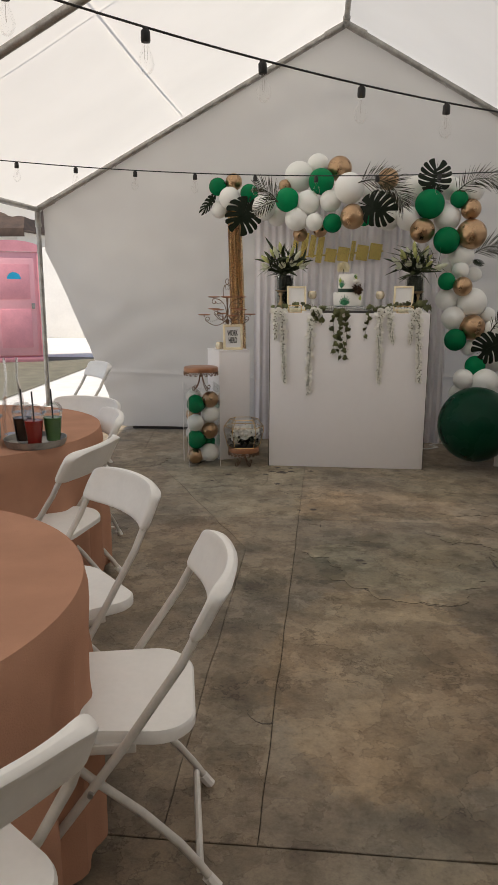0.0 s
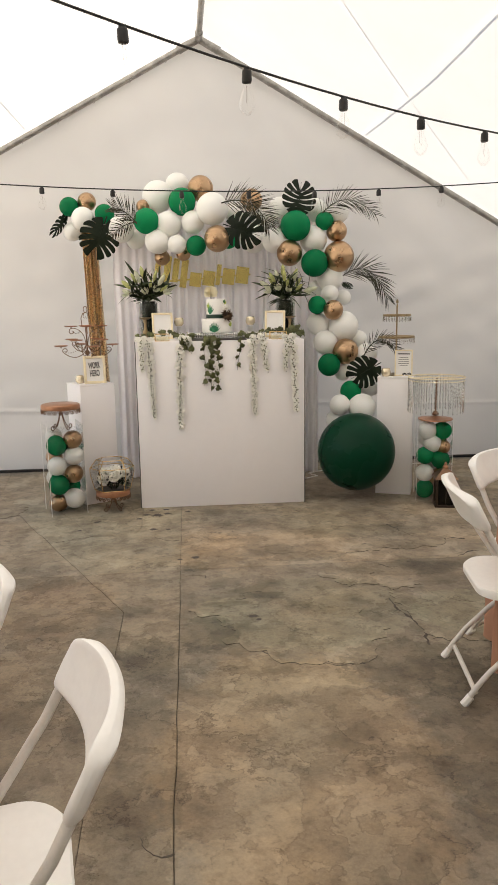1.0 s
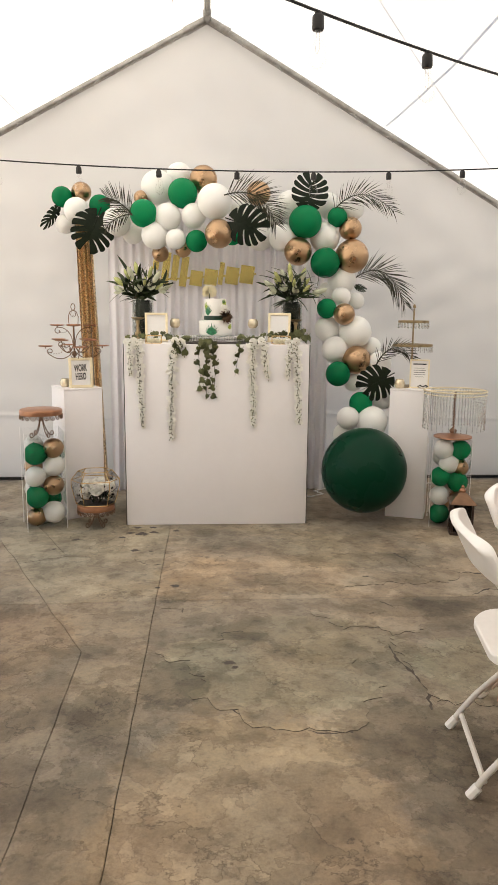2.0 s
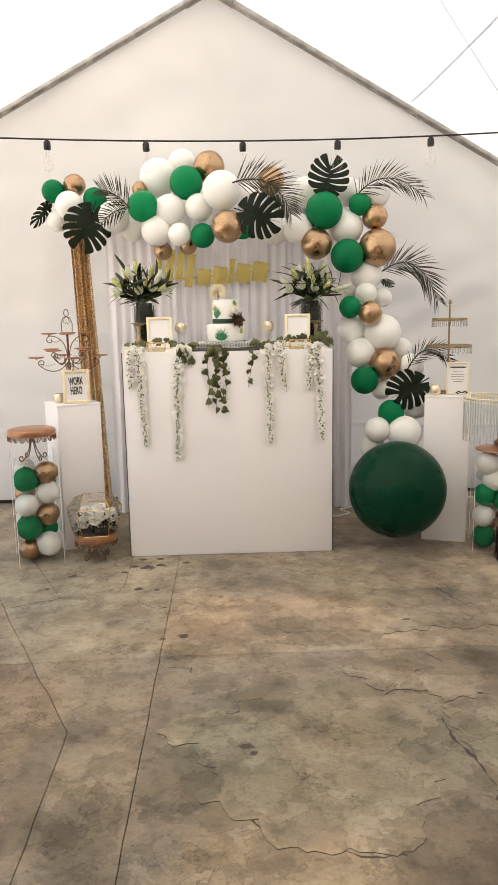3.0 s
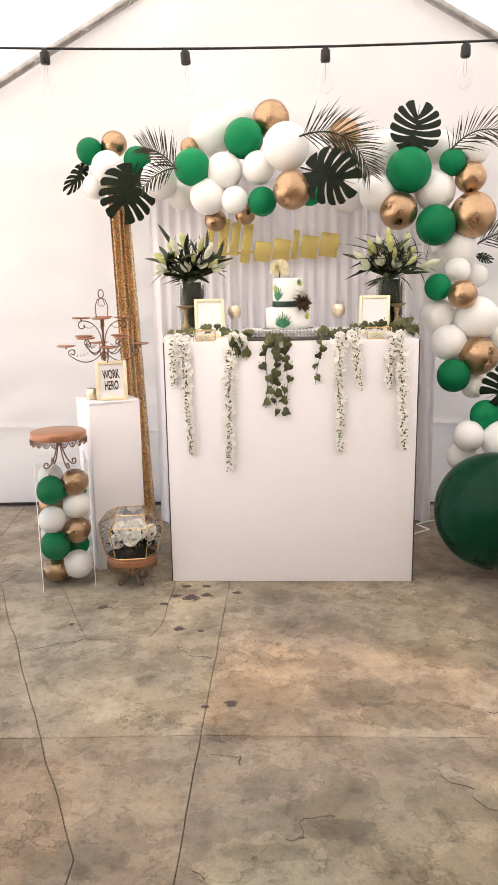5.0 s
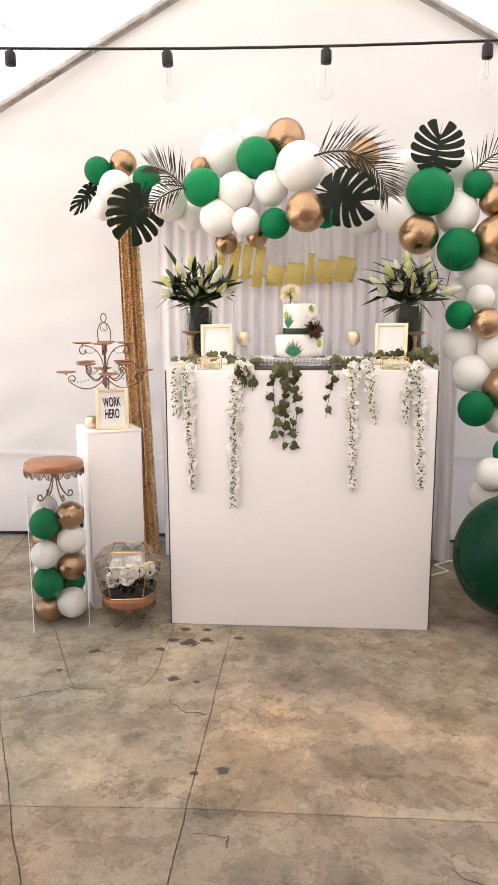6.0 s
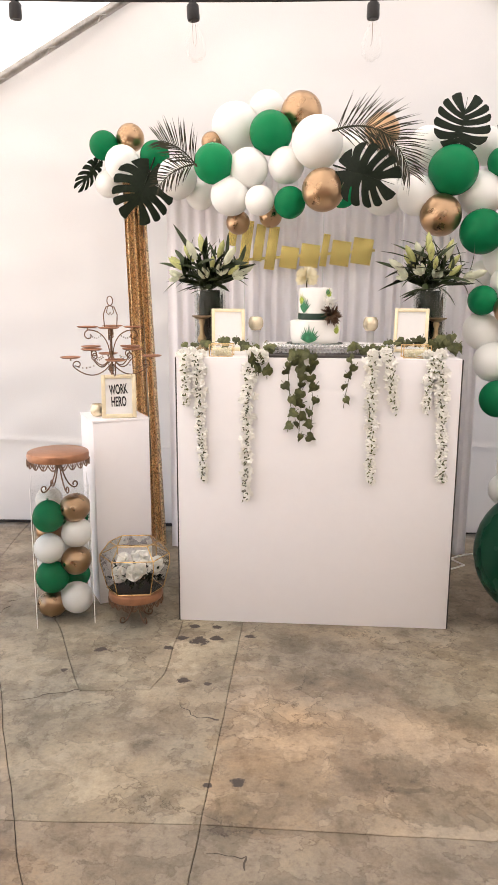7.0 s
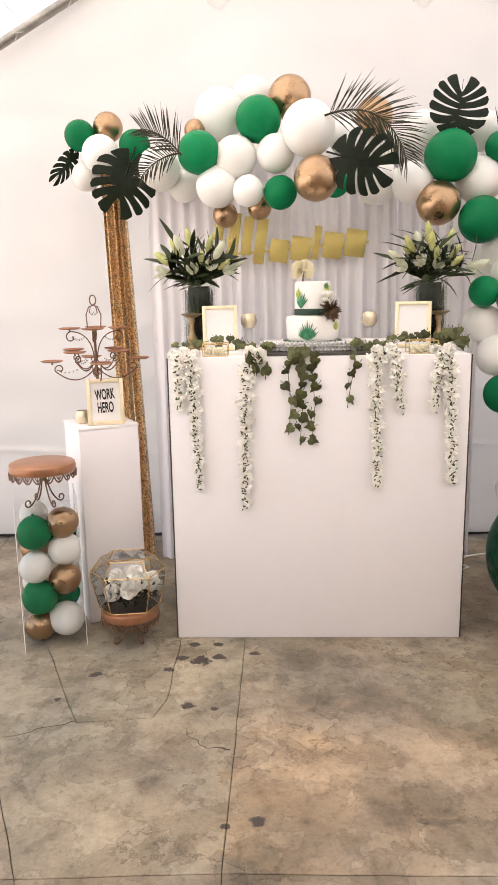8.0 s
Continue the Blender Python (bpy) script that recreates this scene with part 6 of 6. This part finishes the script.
def tiered_stand():
    t = thing("tiered_stand", "two-tier gold dessert stand fringed with crystal drops", "dessert stand", (1.385, 0.31, 0.916))
    part("pole", Shape().tube([(0, 0, 0.0), (0, 0, 0.545)], 0.006, 8).lathe([(0, 0), (0.10, 0), (0.10, 0.006), (0.012, 0.014), (0, 0.014)], seg=30).lathe([(0, 0.545), (0.011, 0.555), (0.007, 0.575), (0, 0.58)], seg=12), OLD_GOLD, t)
    st = strand_mesh(4, 0.0095)
    for r, z in ((0.138, 0.285), (0.106, 0.45)):
        p = part("tier_plate", Shape().lathe([(0, z), (r, z), (r + 0.002, z + 0.008), (r, z + 0.016), (r - 0.006, z + 0.012), (0, z + 0.006)], seg=36), OLD_GOLD, t, "gold rimmed plate")
        for k in range(26):
            part("crystal_strand", st, None, p, "hanging crystal beads", pose(r * math.cos(k * 2 * math.pi / 26), r * math.sin(k * 2 * math.pi / 26), z))


tiered_stand()


def chandelier_stand():
    t = thing("crystal_stand", "gold cake stand hung round with crystal strands", "cake stand", (1.605, 0.0, 0.6005))
    part("base_plate", Shape().lathe([(0, 0), (0.12, 0), (0.128, 0.004), (0.126, 0.012), (0.05, 0.018), (0.02, 0.03), (0, 0.03)], seg=40), COPPER, t, "rose gold base plate")
    tw = Shape().tube([(0.0022 * math.cos(i * 1.3), 0.0022 * math.sin(i * 1.3), 0.02 + 0.004 * i) for i in range(74)], 0.0062, 6)
    tw.lathe([(0, 0.03), (0.022, 0.035), (0.026, 0.05), (0.012, 0.066), (0, 0.066)], seg=18)
    part("twisted_pole", tw, BRONZE, t)
    top = part("top_ring", Shape().tube(ring_pts(0.206, 0.322, 48), 0.005, 6, False).tube(ring_pts(0.206, 0.300, 48), 0.003, 6, False), PALE_GOLD, t)
    for k in range(6):
        a = radians(60 * k)
        part("spoke", Shape().tube([(0, 0, 0.318), (0.204 * math.cos(a), 0.204 * math.sin(a), 0.320)], 0.003, 6), PALE_GOLD, t)
    st, sh = strand_mesh(27, 0.0095), strand_mesh(22, 0.0095)
    for k in range(64):
        a = k * 2 * math.pi / 64
        part("crystal_strand", st if k % 2 else sh, None, top, "hanging crystal beads", pose(0.204 * math.cos(a), 0.204 * math.sin(a), 0.318))


chandelier_stand()


def lantern():
    t = thing("lantern", "dark brown metal lantern standing on the floor", "lantern", (1.61, -0.235, 0), -12)
    part("base", Shape().box((0.155, 0.155, 0.018), (0, 0, 0.009), 0.004), LANTERN, t)
    for sx in (-1, 1):
        for sy in (-1, 1):
            part("corner_post", Shape().box((0.014, 0.014, 0.19), (sx * 0.064, sy * 0.064, 0.113), 0.003), LANTERN, t)
    for k in range(4):
        m = pose(0, 0, 0, 0, 0, 90 * k)
        g = part("pane", Shape().box((0.112, 0.002, 0.188), (0, -0.064, 0.112), 0), SMOKED, t, "smoky glass pane", m, False)
        part("glazing_bar", Shape().box((0.005, 0.005, 0.188), (0, -0.068, 0.112), 0.001), LANTERN, t, "", m)
    part("candle", Shape().lathe([(0, 0.018), (0.034, 0.018), (0.034, 0.11), (0, 0.108)], seg=20), BROWN_PETAL, t, "brown candle")
    part("roof", Shape().add([(x * 0.085, y * 0.085, 0.209) for x, y in ((-1, -1), (1, -1), (1, 1), (-1, 1))] + [(x * 0.078, y * 0.078, 0.222) for x, y in ((-1, -1), (1, -1), (1, 1), (-1, 1))]
         + [(x * 0.022, y * 0.022, 0.278) for x, y in ((-1, -1), (1, -1), (1, 1), (-1, 1))],
         [(3, 2, 1, 0)] + [(a + o, (a + 1) % 4 + o, (a + 1) % 4 + o + 4, a + o + 4) for o in (0, 4) for a in range(4)] + [(8, 9, 10, 11)]), BRONZE, t, "bronze pyramid roof", None, False)
    part("finial", Shape().lathe([(0, 0.278), (0.02, 0.278), (0.022, 0.29), (0.01, 0.305), (0.012, 0.315), (0, 0.328)], seg=14), COPPER, t)


lantern()
solid("power_cable", Shape().tube([(0.62, 0.75, 0.006), (0.75, 0.72, 0.006), (0.86, 0.80, 0.006), (0.80, 0.90, 0.006), (0.90, 0.97, 0.006), (1.3, 1.1, 0.006), (1.9, 1.15, 0.006)], 0.005, 6), WHITE_PLASTIC,
      "white power cable lying on the concrete", "cable")


# ---- drinks on the far round table ----
def drink(x, y, mat, label, h=0.13):
    d = thing("drink_cup", label, "cup", (x, y, 0.7625), group="drinks")
    g = part("cup", Shape().lathe([(0, 0), (0.031, 0), (0.044, h), (0.045, h + 0.003), (0.043, h), (0.0, 0.004)][:4], seg=24), CLEAR, d, "clear plastic cup")
    g.visible_shadow = False
    part("drink", Shape().lathe([(0, 0.004), (0.029, 0.004), (0.040, h * 0.82), (0, h * 0.82)], seg=24), mat, d)
    g = part("dome_lid", Shape().lathe([(0.046, h + 0.001), (0.044, h + 0.02), (0.03, h + 0.04), (0.008, h + 0.046)], seg=24), CLEAR, d, "clear dome lid")
    g.visible_shadow = False
    part("straw", Shape().tube([(0.005, 0, 0.02), (-0.006, 0.01, h + 0.10)], 0.0038, 6), BLACK, d, "black straw")


tray = thing("serving_tray", "round galvanised tray with a raised rim", "tray", (-1.475, -2.63, 0.7475))
part("pan", Shape().lathe([(0, 0), (0.125, 0), (0.13, 0.01), (0.134, 0.032), (0.137, 0.033), (0.136, 0.03), (0.132, 0.01), (0.12, 0.006), (0, 0.006)], seg=40), STEEL, tray)
drink(-1.455, -2.69, RED_DRINK, "clear cup of red drink with a black straw")
drink(-1.53, -2.63, COLA, "clear cup of dark drink with a black straw")
drink(-1.40, -2.61, GREEN_DRINK, "clear cup of green drink with a black straw")
jar = thing("tall_vase", "tall clear glass vase on the cloth", "vase", (-1.66, -2.42, 0.7475))
g = part("glass", Shape().lathe([(0, 0), (0.05, 0), (0.055, 0.05), (0.05, 0.16), (0.03, 0.26), (0.035, 0.36), (0.033, 0.36), (0.028, 0.26), (0.045, 0.15), (0, 0.01)], seg=28), CLEAR, jar)
g.visible_shadow = False
tub = thing("plastic_tub", "blue-grey plastic tub on the table", "tub", (-1.76, -2.66, 0.7475), 15)
part("tub_body", Shape().box((0.24, 0.16, 0.11), (0, 0, 0.055), 0.02), GREY_BIN, tub)
part("rim", Shape().box((0.255, 0.175, 0.012), (0, 0, 0.112), 0.005), GREY_BIN, tub)


# ---- outside the open corner ----
def toilet():
    t = thing("portable_toilet", "pink plastic portable toilet with a rounded roof", "portable toilet", (-6.0, 7.75, -0.03), 24)
    part("skid", Shape().box((1.14, 1.2, 0.10), (0, 0, 0.05), 0.02), PINK_DARK, t)
    part("body", Shape().box((1.10, 1.14, 1.88), (0, 0, 1.04), 0.03), PINK, t)
    roof = Shape()
    roof.grid(12, 1, lambda u, v: (-0.57 * math.cos(math.pi * u), -0.60 + 1.2 * v, 1.98 + 0.20 * math.sin(math.pi * u) ** 0.8))
    roof.add([(-0.57 * math.cos(math.pi * i / 12), -0.60, 1.98 + 0.20 * math.sin(math.pi * i / 12) ** 0.8) for i in range(13)], [tuple(range(13))])
    part("roof", roof, PINK_DARK, t)
    door = part("door", Shape().box((0.72, 0.04, 1.74), (0.05, -0.585, 1.0), 0.02), PINK, t)
    for z, h in ((1.45, 0.62), (0.62, 0.70)):
        part("door_panel", Shape().box((0.54, 0.02, h), (0.05, -0.612, z), 0.03), PINK_DARK, door, "raised pink door panel")
    part("emblem", Shape().add([(0.05 + 0.12 * math.cos(math.pi * i / 12), -0.628, 1.5 + 0.12 * math.sin(math.pi * i / 12)) for i in range(13)], [tuple(range(13))]), BLUE, door, "blue half-round emblem", None, False)
    part("latch", Shape().box((0.06, 0.03, 0.10), (0.36, -0.62, 1.02), 0.01), STEEL, door)
    for x in (-0.45, 0.5):
        part("corner_rib", Shape().box((0.07, 0.05, 1.84), (x, -0.58, 1.03), 0.02), PINK_DARK, t)


toilet()
solid("dirt_patch", Shape().grid(20, 20, lambda u, v: (-8.5 + 4.3 * u - 0.9 * v * (1 - u), 2.6 + 5.6 * v, -0.022 + 0.004 * wob(u * 9, v * 9))), OLIVE, "flat olive-brown patch of ground", kind="structure")


def far_building():
    b = thing("far_building", "low pale building with a dark brown roof edge", "building", (-23.5, 19, -0.03))
    part("wall", Shape().box((26, 7, 3.1), (0, 3.5, 1.55), 0.03), STUCCO, b)
    part("roof", Shape().add([(-13.5, -0.6, 3.1), (13.5, -0.6, 3.1), (13.5, 7.6, 3.1), (-13.5, 7.6, 3.1), (-12, 3.5, 4.9), (12, 3.5, 4.9)], [(3, 2, 1, 0), (0, 1, 5, 4), (2, 3, 4, 5), (1, 2, 5), (3, 0, 4)]), ROOF_BROWN, b, "", None, False)
    part("fascia", Shape().box((27, 0.06, 0.28), (0, -0.6, 3.02), 0.01), ROOF_BROWN, b)
    for k in range(5):
        w = part("window", Shape().box((1.2, 0.06, 1.0), (-8 + 4 * k, -0.03, 1.6), 0.01), WHITE_BOARD, b)
        part("pane", Shape().box((1.04, 0.02, 0.84), (-8 + 4 * k, -0.065, 1.6), 0), GREY_BIN, w, "", None, False)


far_building()
solid("yard_wall", Shape().box((16, 0.2, 2.3), (-1.5, 13.0, 1.12), 0.02), STUCCO, "pale sunlit stucco yard wall", kind="structure")
